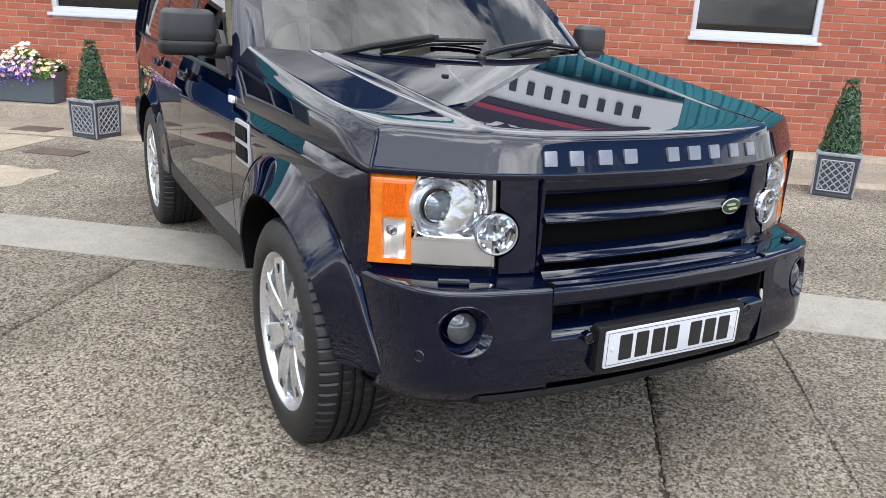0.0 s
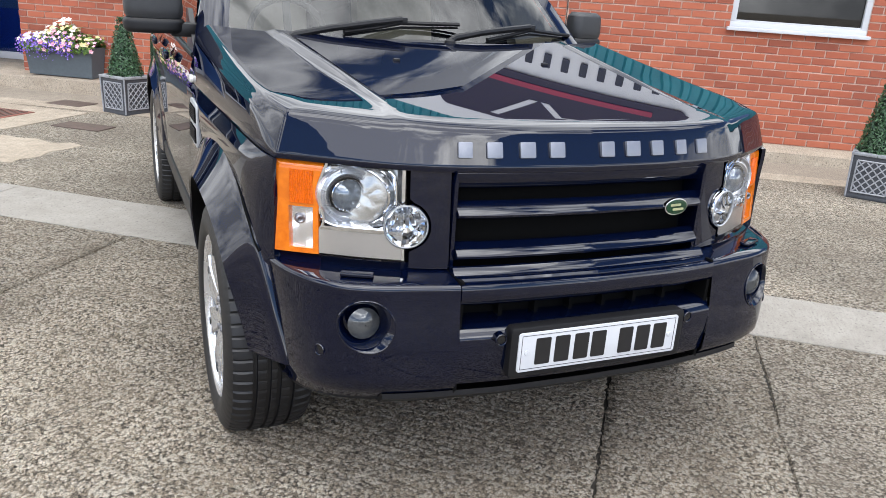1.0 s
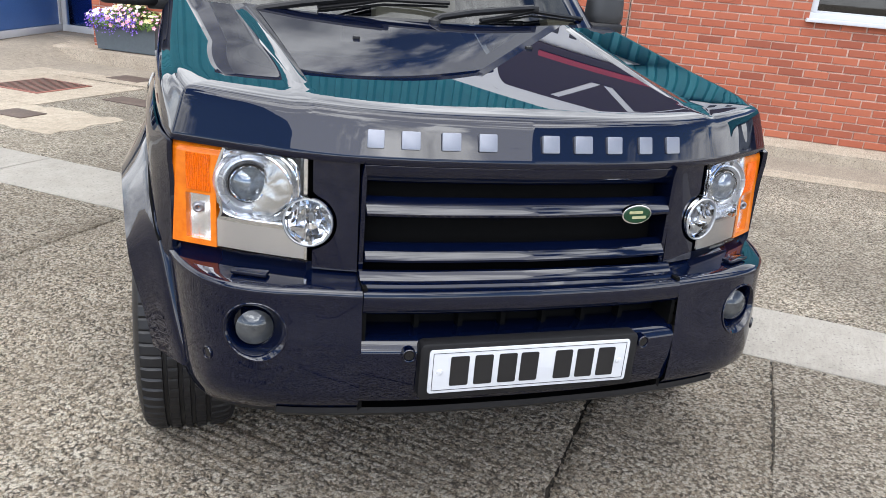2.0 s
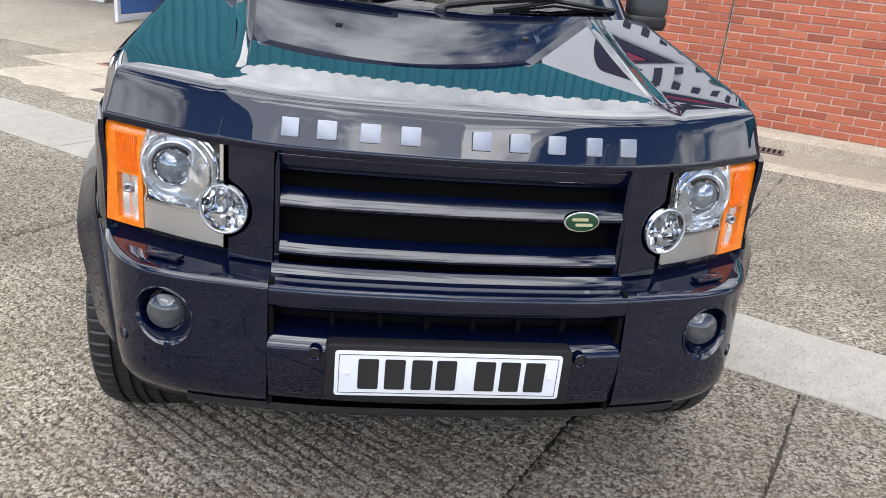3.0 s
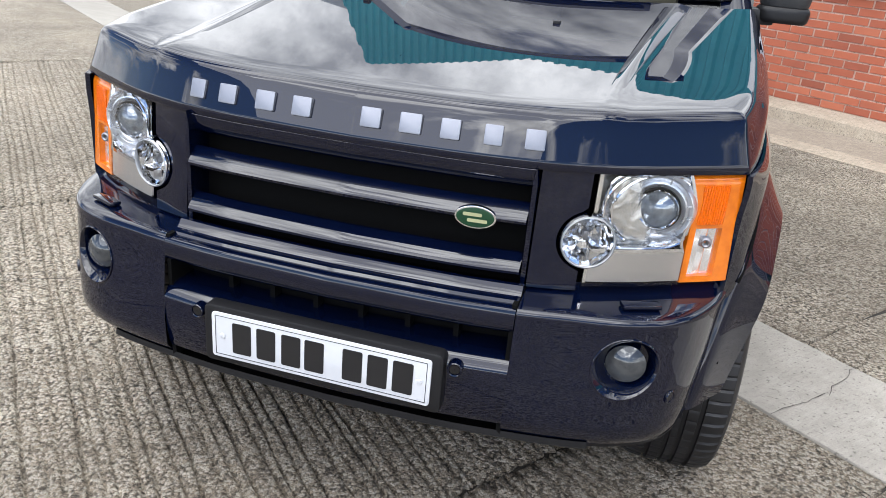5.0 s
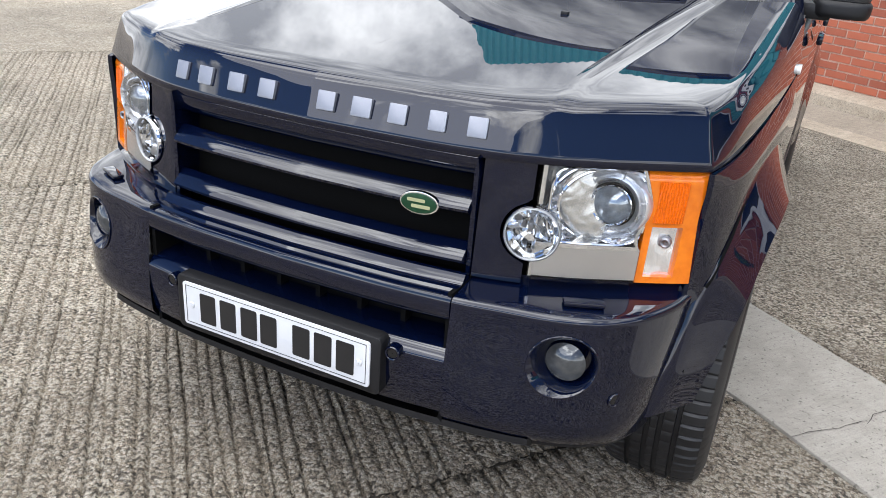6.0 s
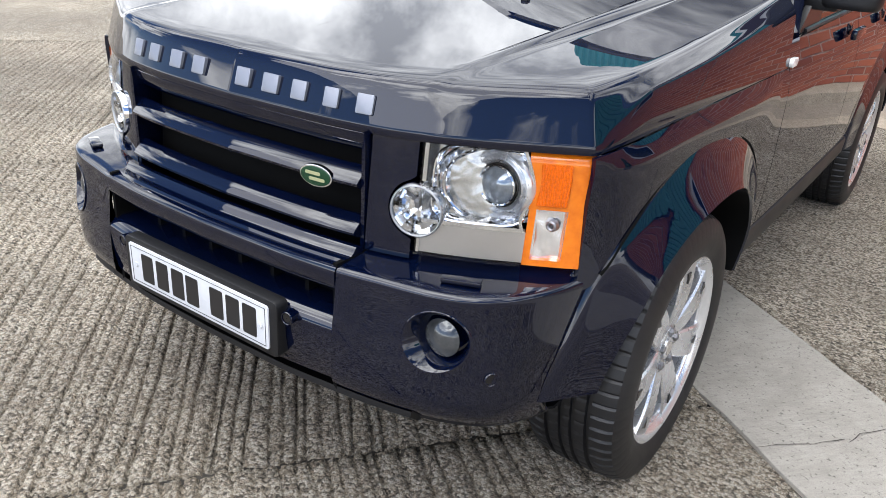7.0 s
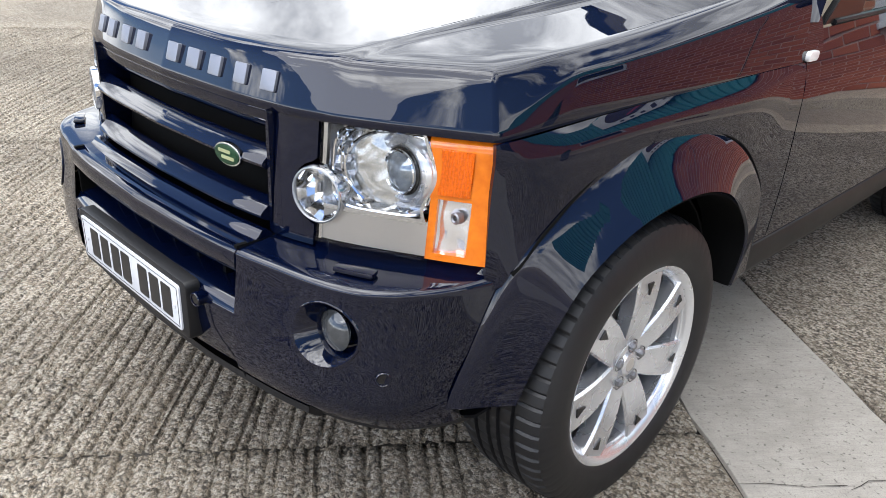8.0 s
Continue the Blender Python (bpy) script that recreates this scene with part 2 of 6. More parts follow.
LENS = pane_material("lamp_lens", (0.96, 0.97, 0.98), 1.45)
SCREEN = pane_material("windscreen_glass", (0.28, 0.32, 0.33), 1.54)
SIDE_GLASS = pane_material("side_glass", (0.30, 0.34, 0.34), 1.55)
HEADLINER = simple("pale_headliner", (0.50, 0.50, 0.47), 0.9, grain=0.1, bump=0.2)
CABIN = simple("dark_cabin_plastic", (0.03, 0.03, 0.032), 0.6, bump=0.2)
SEAT = simple("pale_seat_leather", (0.42, 0.36, 0.28), 0.5, bump=0.15)
BADGE = simple("badge_green", (0.005, 0.036, 0.015), 0.25)
GOLD = simple("badge_gold", (0.42, 0.42, 0.24), 0.35, metal=0.4)
STEEL = simple("brake_steel", (0.25, 0.25, 0.26), 0.4, metal=0.8)
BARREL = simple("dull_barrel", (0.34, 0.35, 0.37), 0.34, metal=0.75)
BRICK = brick_material()
MORTAR = smooth_concrete("mortar", (0.46, 0.31, 0.25), (0.60, 0.43, 0.36), 0.0)
AGGREGATE = aggregate_material("exposed_aggregate_concrete", (0.095, 0.078, 0.058), (0.56, 0.462, 0.345), (0.94, 0.85, 0.70))
AGGREGATE_RIDGED = aggregate_material("ridged_aggregate_concrete", (0.100, 0.082, 0.060), (0.64, 0.520, 0.380), (0.95, 0.86, 0.71))
JOINT = smooth_concrete("joint_dirt", (0.018, 0.015, 0.012), (0.045, 0.038, 0.030), 0.0)
STRIP = smooth_concrete("pale_concrete_strip", (0.220, 0.202, 0.176), (0.326, 0.304, 0.268), 0.40)
APRON = smooth_concrete("worn_concrete_apron", (0.27, 0.22, 0.165), (0.46, 0.395, 0.31))
GUTTER = smooth_concrete("grey_concrete_gutter", (0.22, 0.185, 0.145), (0.33, 0.28, 0.22))
IRON = simple("rusty_iron", (0.085, 0.060, 0.048), 0.75, grain=0.4, bump=0.3)
RED_IRON = simple("red_painted_iron", (0.20, 0.075, 0.055), 0.7, grain=0.4, bump=0.4)
UPVC = simple("white_frame", (0.50, 0.51, 0.53), 0.35, grain=0.03)
WINDOW_GLASS = pane_material("office_window_glass", (0.10, 0.10, 0.10), 1.5)
DOOR_GLASS = pane_material("door_glass", (0.35, 0.5, 0.75), 1.5)
BLUE = simple("blue_door_film", (0.05, 0.12, 0.32), 0.4)
LEAD = simple("lead_grey_planter", (0.055, 0.059, 0.068), 0.50, metal=0.3, grain=0.25, size=40)
LEAD_WORN = simple("worn_planter_edge", (0.30, 0.31, 0.33), 0.5, metal=0.3, grain=0.25, size=40)
TROUGH = simple("slate_grey_trough", (0.070, 0.086, 0.098), 0.55, size=30)
SOIL = simple("soil", (0.03, 0.022, 0.015), 0.95, grain=0.4, bump=0.8)
BOX_CORE = simple("shrub_core", (0.010, 0.022, 0.010), 0.9)
BOX_LEAF = leaf_material("box_leaf", (0.012, 0.040, 0.016), (0.075, 0.165, 0.070))
STEM_LEAF = leaf_material("flower_foliage", (0.05, 0.11, 0.02), (0.20, 0.30, 0.06), 0.55)
WHITE_PETAL = leaf_material("white_petals", (0.70, 0.62, 0.56), (0.88, 0.84, 0.78), 0.6)
PINK_PETAL = leaf_material("pink_petals", (0.62, 0.26, 0.36), (0.80, 0.52, 0.56), 0.6)
PURPLE_PETAL = leaf_material("purple_petals", (0.12, 0.06, 0.42), (0.34, 0.22, 0.66), 0.6)
YELLOW_PETAL = leaf_material("cream_petals", (0.66, 0.55, 0.22), (0.82, 0.76, 0.50), 0.6)
TEAL = simple("teal_cladding", (0.028, 0.225, 0.255), 0.45, size=20)
SIGN_WHITE = simple("sign_white", (0.80, 0.80, 0.80), 0.4, grain=0.03)
SIGN_DARK = simple("sign_dark_maroon", (0.026, 0.014, 0.020), 0.4)
SIGN_RED = simple("sign_red", (0.35, 0.03, 0.05), 0.4)
FASCIA = simple("grey_fascia", (0.22, 0.24, 0.25), 0.5, size=20)

# ---- building blocks ----


def curve(*pts):
    """A smooth function through (x, y) points that does not overshoot."""
    xs, ys = [p[0] for p in pts], [p[1] for p in pts]
    n = len(xs)
    d = [(ys[i + 1] - ys[i]) / (xs[i + 1] - xs[i]) for i in range(n - 1)]
    m = [d[0]] + [0 if d[i - 1] * d[i] <= 0 else 2 * d[i - 1] * d[i] / (d[i - 1] + d[i]) for i in range(1, n - 1)] + [d[-1]]

    def f(x):
        if x <= xs[0]:
            return ys[0]
        if x >= xs[-1]:
            return ys[-1]
        i = max(j for j in range(n - 1) if xs[j] <= x)
        h = xs[i + 1] - xs[i]
        t = (x - xs[i]) / h
        return (ys[i] * (1 + 2 * t) * (1 - t) ** 2 + h * m[i] * t * (1 - t) ** 2 + ys[i + 1] * t * t * (3 - 2 * t) + h * m[i + 1] * t * t * (t - 1))
    return f


def spline(ys):
    """A natural cubic spline through values at 0, 1, 2 and so on."""
    n = len(ys)
    a, b, c, d = [0.0] * n, [1.0] * n, [0.0] * n, [0.0] * n
    for i in range(1, n - 1):
        a[i], b[i], c[i], d[i] = 1.0, 4.0, 1.0, 6.0 * (ys[i + 1] - 2 * ys[i] + ys[i - 1])
    for i in range(1, n):
        w = a[i] / b[i - 1]
        b[i] -= w * c[i - 1]
        d[i] -= w * d[i - 1]
    m = [0.0] * n
    m[n - 1] = d[n - 1] / b[n - 1]
    for i in range(n - 2, -1, -1):
        m[i] = (d[i] - c[i] * m[i + 1]) / b[i]

    def f(x):
        i = max(0, min(n - 2, int(x)))
        t = x - i
        return ys[i] * (1 - t) + ys[i + 1] * t - t * (1 - t) * ((2 - t) * m[i] + (1 + t) * m[i + 1]) / 6
    return f


def spaced(a, b, n):
    return [a + (b - a) * i / n for i in range(n + 1)]


def smooth01(x):
    x = max(0.0, min(1.0, x))
    return x * x * (3 - 2 * x)


def part(name, bm, material, parent=None, label="", at=None, sharp=32):
    """Links a bmesh as one mesh object, under a thing or under a part."""
    bmesh.ops.recalc_face_normals(bm, faces=bm.faces)
    me = bpy.data.meshes.new(name)
    bm.to_mesh(me)
    bm.free()
    me.materials.append(material)
    for p in me.polygons:
        p.use_smooth = True
    me.set_sharp_from_angle(angle=radians(sharp))
    ob = new(name, me)
    ob.parent = parent
    if at is not None:
        ob.matrix_basis = at
    return tagged(ob, label)


def share(name, me, parent, at):
    ob = new(name, me)
    ob.parent, ob.matrix_basis = parent, at
    return ob


def thing(name, label, category, at=None, group="", kind=""):
    ob = new(name)
    ob.empty_display_size = 0.1
    if at is not None:
        ob.matrix_basis = at
    return tagged(ob, label, category, group, kind)


def grid(rows, bm=None, loop=False):
    """A sheet through rows of points."""
    bm = bm or bmesh.new()
    vs = [[bm.verts.new(p) for p in r] for r in rows]
    for a, b in zip(vs, vs[1:]):
        for i in range(len(a) if loop else len(a) - 1):
            j = (i + 1) % len(a)
            bm.faces.new((a[i], a[j], b[j], b[i]))
    return bm


def thick(bm, t):
    """Gives a sheet its thickness, away from its normals."""
    bmesh.ops.recalc_face_normals(bm, faces=bm.faces)
    bmesh.ops.solidify(bm, geom=list(bm.faces), thickness=t)
    return bm


def box(sx, sy, sz, at=(0, 0, 0), bm=None, bevel=0.0, turn=None):
    bm2 = bmesh.new()
    bmesh.ops.create_cube(bm2, size=1.0)
    bmesh.ops.scale(bm2, vec=(sx, sy, sz), verts=bm2.verts)
    if bevel:
        bmesh.ops.bevel(bm2, geom=list(bm2.edges), offset=bevel, segments=2, affect="EDGES", profile=0.6)
    if turn is not None:
        bmesh.ops.transform(bm2, matrix=turn, verts=bm2.verts)
    bmesh.ops.translate(bm2, vec=at, verts=bm2.verts)
    return join(bm, bm2)


def join(bm, other):
    if bm is None:
        return other
    me = bpy.data.meshes.new("tmp")
    other.to_mesh(me)
    other.free()
    bm.from_mesh(me)
    bpy.data.meshes.remove(me)
    return bm


def lathe(profile, n=48, axis="X", bm=None, skip=None):
    """Turns (along, radius) points round an axis; skip(i, k) may lower a point's radius."""
    rows = []
    for k, (a, r) in enumerate(profile):
        row = []
        for i in range(n):
            rr = r - (skip(i, k) if skip else 0)
            c, s = math.cos(2 * math.pi * i / n) * rr, math.sin(2 * math.pi * i / n) * rr
            row.append((a, c, s) if axis == "X" else (c, a, s) if axis == "Y" else (c, s, a))
        rows.append(row)
    return grid(rows, bm, loop=True)


def prism(outline, depth, bevel=0.0):
    """An outline in the x-z plane, pulled towards +y by depth."""
    bm = bmesh.new()
    f = bm.faces.new([bm.verts.new((x, 0, z)) for x, z in outline])
    ex = bmesh.ops.extrude_face_region(bm, geom=[f])
    bmesh.ops.translate(bm, vec=(0, depth, 0), verts=[v for v in ex["geom"] if isinstance(v, bmesh.types.BMVert)])
    if bevel:
        front = [e for e in bm.edges if all(abs(v.co.y) < 1e-6 for v in e.verts)]
        bmesh.ops.bevel(bm, geom=front, offset=bevel, segments=2, affect="EDGES", profile=0.6)
    return bm


def rounded(x0, x1, z0, z1, r, n=4):
    pts = []
    for cx, cz, a in ((x1 - r, z1 - r, 0), (x0 + r, z1 - r, 90), (x0 + r, z0 + r, 180), (x1 - r, z0 + r, 270)):
        pts += [(cx + r * math.cos(radians(a + 90 * i / n)), cz + r * math.sin(radians(a + 90 * i / n))) for i in range(n + 1)]
    return pts


def tube(points, r, n=8, bm=None):
    """A round bar through points."""
    rows = []
    for i, p in enumerate(points):
        p = Vector(p)
        d = (Vector(points[min(i + 1, len(points) - 1)]) - Vector(points[max(i - 1, 0)])).normalized()
        s = d.cross(Vector((0, 0, 1)) if abs(d.z) < 0.9 else Vector((1, 0, 0))).normalized()
        u = s.cross(d)
        rows.append([p + r * (math.cos(2 * math.pi * k / n) * s + math.sin(2 * math.pi * k / n) * u) for k in range(n)])
    bm = bm or bmesh.new()
    vs = [[bm.verts.new(p) for p in row] for row in rows]
    for a, b in zip(vs, vs[1:]):
        for k in range(n):
            bm.faces.new((a[k], a[(k + 1) % n], b[(k + 1) % n], b[k]))
    bm.faces.new(vs[0])
    bm.faces.new(vs[-1])
    return bm


def flip(bm):
    """Mirrors a mesh across the car's middle."""
    bmesh.ops.scale(bm, vec=(-1, 1, 1), verts=bm.verts)
    bmesh.ops.reverse_faces(bm, faces=bm.faces)
    return bm


def both(make, name, material, parent, label="", **kw):
    """A part on the car's left and its mirror image on the right."""
    return part(name, make(), material, parent, label, **kw), part(name, flip(make()), material, parent, label, **kw)
# ---- the yard: concrete slabs laid askew to the car ----
LAY = Matrix.Rotation(radians(-37.8), 4, "Z")
ground = tagged(new("ground", bpy.data.meshes.new("ground")), "weathered grey-brown concrete yard with gravel showing", "ground", kind="structure")


def far_ground():
    bm = bmesh.new()
    cuts = [-1500, -200, -40, -14, 0, 14, 40, 200, 1500]
    grid([[(x, y, -0.012) for x in cuts] for y in cuts], bm)
    return bm


bmg = far_ground()
bmesh.ops.recalc_face_normals(bmg, faces=bmg.faces)
bmg.to_mesh(ground.data)
bmg.free()
ground.data.materials.append(AGGREGATE)


def slab(u0, u1, v0, v1, mat, z=0.0, gap=0.0062, rough=0.004, name="slab", deep=0.0115):
    """One cast bay with slightly broken edges."""
    rnd = random.Random(int((u0 * 7 + v0 * 13 + u1 * 3) * 100))
    pts = []
    corners = [(u0 + gap, v0 + gap), (u1 - gap, v0 + gap), (u1 - gap, v1 - gap), (u0 + gap, v1 - gap)]
    for (a, b), (c, d) in zip(corners, corners[1:] + corners[:1]):
        n = max(2, min(60, int(math.hypot(c - a, d - b) / 0.12)))
        for i in range(n):
            pts.append((a + (c - a) * i / n + rnd.gauss(0, rough) * (i > 0), b + (d - b) * i / n + rnd.gauss(0, rough) * (i > 0)))
    bm = bmesh.new()
    top = [bm.verts.new((x, y, z)) for x, y in pts]
    cu, cv = (u0 + u1) / 2, (v0 + v1) / 2
    low = [bm.verts.new((x + (0.004 if x > cu else -0.004), y + (0.004 if y > cv else -0.004), z - deep)) for x, y in pts]
    bm.faces.new(top)
    for i in range(len(pts)):
        j = (i + 1) % len(pts)
        bm.faces.new((top[i], top[j], low[j], low[i]))
    return part(name, bm, mat, ground, at=LAY)


def ridged_slab(u0, u1, v0, v1, mat, depth, lean, seed, step=0.06, gap=0.007):
    """A bay tamped across its length: uneven ridges with narrow grooves between them."""
    rnd = random.Random(seed)
    us = spaced(u0 + gap, u1 - gap, int((u1 - u0) / step))
    rows, low = [], v0 - abs(lean) * (u1 - u0) - 0.2
    w = low
    while w < v1 + abs(lean) * (u1 - u0) + 0.2:
        pitch, wide = rnd.uniform(0.030, 0.062), rnd.uniform(0.0045, 0.0080)
        cut, p1, p2, p3 = depth * rnd.uniform(0.55, 1.25), rnd.uniform(0, 6.3), rnd.uniform(0, 6.3), rnd.uniform(0, 6.3)
        top = rnd.gauss(0.0, 0.0010)
        for off, deep, up in ((-wide * 1.5, 0.0, 0.0014), (-wide * 0.55, 0.75, 0), (0.0, 1.0, 0), (wide * 0.5, 0.85, 0), (wide * 1.4, 0.10, -0.0004), (pitch * 0.5, 0.0, 0.0002)):
            row = []
            for k, u in enumerate(us):
                wave = 0.0045 * math.sin(2.3 * u + p1) + 0.0025 * math.sin(7.1 * u + p2) + 0.0014 * math.sin(19.0 * u + p3)
                v = w + off + lean * (u - u1) + wave + (rnd.gauss(0, 0.0010) if deep else 0)
                worn = 1.0 - 0.65 * smooth01((v - 0.35) / 1.1)
                worn *= 0.72 + 0.28 * math.sin(3.1 * u + p2) * math.sin(1.3 * u + p3 + w)
                z = top * 0.6 + up * worn - cut * worn * deep + 0.0006 * math.sin(11 * u + p1)
                row.append((u + (rnd.gauss(0, 0.004) if k in (0, len(us) - 1) else 0), max(v0 + gap, min(v1 - gap, v)), min(0.0030, z)))
            if min(p[1] for p in row) < v1 - gap - 1e-6 and max(p[1] for p in row) > v0 + gap + 1e-6:
                rows.append(row)
        w += pitch
    n = len(us)
    verts = [p for row in rows for p in row]
    faces = [(r * n + i, r * n + i + 1, (r + 1) * n + i + 1, (r + 1) * n + i) for r in range(len(rows) - 1) for i in range(n - 1)]
    rim = [r * n for r in range(len(rows))], [r * n + n - 1 for r in range(len(rows))], list(range(n)), [(len(rows) - 1) * n + i for i in range(n)]
    for line in rim:
        base = len(verts)
        verts += [(verts[i][0], verts[i][1], -0.0130) for i in line]
        faces += [(a, b, base + k + 1, base + k) for k, (a, b) in enumerate(zip(line, line[1:]))]
    me = bpy.data.meshes.new("slab")
    me.from_pydata(verts, [], faces)
    me.materials.append(mat)
    me.polygons.foreach_set("use_smooth", [True] * len(me.polygons))
    bm = bmesh.new()
    bm.from_mesh(me)
    bmesh.ops.recalc_face_normals(bm, faces=bm.faces)
    bm.to_mesh(me)
    bm.free()
    return share("slab", me, ground, LAY)


def joint(points, width=0.016, z=-0.010):
    rnd = random.Random(int(points[0][0] * 97 + points[0][1] * 31))
    bm = bmesh.new()
    rows = [[], []]
    for (a, b), (c, d) in zip(points, points[1:]):
        n = max(2, int(math.hypot(c - a, d - b) / 0.3))
        nx, ny = -(d - b) / math.hypot(c - a, d - b), (c - a) / math.hypot(c - a, d - b)
        for i in range(n + 1):
            w = width * rnd.uniform(0.7, 1.3)
            for r, sg in ((0, 1), (1, -1)):
                rows[r].append((a + (c - a) * i / n + sg * nx * w, b + (d - b) * i / n + sg * ny * w, z))
    return part("joint", grid(rows, bm), JOINT, ground, at=LAY)


V_LOW, V_HIGH = 1.552, 2.140
for u0, u1 in zip((-13.4, -9.8, -6.25, -2.65, 0.045, 0.67, 4.3), (-9.8, -6.25, -2.65, 0.045, 0.67, 4.3, 8.0)):
    for v0, v1 in ((-12.0, -5.2), (-5.2, V_LOW)):
        if v0 > -6 and -7 < u0 < 0.5:
            ridged_slab(u0, u1, v0, v1, AGGREGATE_RIDGED, 0.0135 if u1 < 0.1 else 0.0115, -0.12 if u1 < 0.1 else 0.0, int(u1 * 100), 0.06 if u0 > -3 else 0.12)
        else:
            slab(u0, u1, v0, v1, AGGREGATE_RIDGED if u1 <= 0.1 and u0 > -10 else AGGREGATE)
for u0, u1 in zip((-13.4, -8.2, -3.9, 3.6), (-8.2, -3.9, 3.6, 8.9)):
    slab(u0, u1, V_LOW, V_HIGH, STRIP, 0.001, 0.003, 0.003)
for u0, u1 in zip((-13.4, -9.2, -6.2, -3.1, 0.055, 3.2, 6.4), (-9.2, -6.2, -3.1, 0.055, 3.2, 6.4, 9.6)):
    for v0, v1 in ((V_HIGH, 4.9), (4.9, 9.0)):
        slab(u0, u1, v0, v1, AGGREGATE, gap=0.008, rough=0.006)
for u in (-9.8, -6.25, -2.65, 0.045, 0.67, 4.3):
    joint([(u, -12.0), (u, V_LOW)])
for u in (-9.2, -6.2, -3.1, 0.055, 3.2, 6.4):
    joint([(u, V_HIGH), (u, 9.0)])
for v in (V_LOW, V_HIGH, 4.9, -5.2):
    joint([(-13.4, v), (9.0, v)], 0.010)


# hairline cracks
def crack(points, width=0.0035, z=0.0045, seed=3):
    rnd = random.Random(seed)
    rows = [[], []]
    for (a, b), (c, d) in zip(points, points[1:]):
        n = max(3, int(math.hypot(c - a, d - b) / 0.035))
        L = math.hypot(c - a, d - b)
        nx, ny = -(d - b) / L, (c - a) / L
        for i in range(n + 1):
            o, w = rnd.gauss(0, 0.007), width * rnd.uniform(0.3, 1.2)
            rows[0].append((a + (c - a) * i / n + nx * (o + w), b + (d - b) * i / n + ny * (o + w), z))
            rows[1].append((a + (c - a) * i / n + nx * (o - w), b + (d - b) * i / n + ny * (o - w), z))
    return part("crack", grid(rows), JOINT, ground, at=LAY)


crack([(0.27, V_LOW), (0.30, 1.85), (0.26, V_HIGH)], 0.0014, seed=4)
crack([(-2.60, -1.2), (-1.9, -0.6), (-1.5, 0.35)], 0.002, seed=6)

# manhole cover in its pale concrete collar
COVER = (-2.335, 6.955)
cm = Matrix.Translation((COVER[0], COVER[1], 0)) @ LAY
collar = part("collar_slab", box(1.75, 1.35, 0.02, (-0.15, -0.05, -0.004)), APRON, ground, "pale concrete collar", at=cm)
cover = part("manhole_cover", box(0.66, 0.68, 0.012, (0, 0, 0.006), bevel=0.002), RED_IRON, None, at=cm)
tagged(cover, "rusty red square cast iron manhole cover set in concrete", "manhole cover")
for k in range(11):
    part("cover_rib", box(0.022, 0.60, 0.006, (-0.275 + k * 0.055, 0, 0.014), bevel=0.001), IRON, cover)
for px, py, sx, sy in ((-1.55, 7.62, 0.42, 0.30), (-1.42, 6.25, 0.50, 0.26), (-2.25, 5.55, 0.34, 0.26)):
    o = part("access_cover", box(sx, sy, 0.010, (0, 0, 0.005), bevel=0.002), IRON, None, at=Matrix.Translation((px, py, 0)) @ LAY)
    tagged(o, "small dark iron access cover set in the yard", "drain cover")
slab(-6.6, -4.4, 2.6, 3.4, APRON, 0.0025, 0.02, 0.03, "patch", 0.008)

# ---- the brick building: s runs along its face, y into it ----
WALL = Matrix.Translation((0, 7.776, 0)) @ Matrix.Rotation(radians(-33.2), 4, "Z")
S0, S1, BASE, HEAD = -2.50, 11.0, 0.125, 2.225
WINDOWS = [(5.54, 6.84, 1.265, 2.12), (-1.51, 2.70, 1.165, 2.12)]

RISE = curve((-9.0, 0.030), (-3.0, 0.040), (-1.7, 0.055), (1.0, 0.0), (2.0, 0.0))   # the pavement climbs towards the entrance
apron = part("pavement", grid([[(s, y, z + RISE(s) * (y > -0.35)) for s in spaced(-9, S1, 40)] for y, z in ((0.60, 0.130), (0.0, 0.126), (-0.30, 0.112), (-0.345, 0.098), (-0.36, 0.0))]), APRON, at=WALL)
tagged(apron, "worn pale concrete pavement edge along the wall", "pavement", kind="structure")
ramp = part("entrance_ramp", grid([[(s, y, max(0.003, z * (1 - smooth01((s + 2.9) / 0.5)))) for s in spaced(-9, -2.35, 36)] for y, z in ((0.0, 0.168), (-0.30, 0.165), (-0.50, 0.158), (-1.0, 0.110), (-1.5, 0.055), (-2.0, 0.003))]), GUTTER, at=WALL)
tagged(ramp, "smooth brownish concrete ramp up to the entrance", "ramp", kind="structure")
gut = part("gutter", grid([[(s, y, 0.004 - 0.003 * math.sin(math.pi * (y + 1.0) / 0.64)) for s in spaced(-9, S1, 20)] for y in spaced(-1.0, -0.362, 4)]), GUTTER, at=WALL)
tagged(gut, "smooth grey concrete gutter strip", "gutter", kind="structure")
band = part("kerb_band", thick(grid([[(s, y, 0.006) for s in spaced(-9, S1, 30)] for y in (-1.30, -1.005)]), 0.005), APRON, at=WALL)
tagged(band, "pale concrete edging band in the yard", "edging", kind="structure")

# gully grate
grate = part("drain_grate", box(0.40, 0.22, 0.012, (0, 0, 0.004), bevel=0.002), IRON, None, at=WALL @ Matrix.Translation((4.46, -0.49, 0.004)))
tagged(grate, "rusty cast iron gully grate in the gutter", "drain grate")
for k in range(8):
    part("grate_slot", box(0.022, 0.17, 0.004, (-0.16 + k * 0.046, 0, 0.0100)), DARK, grate)

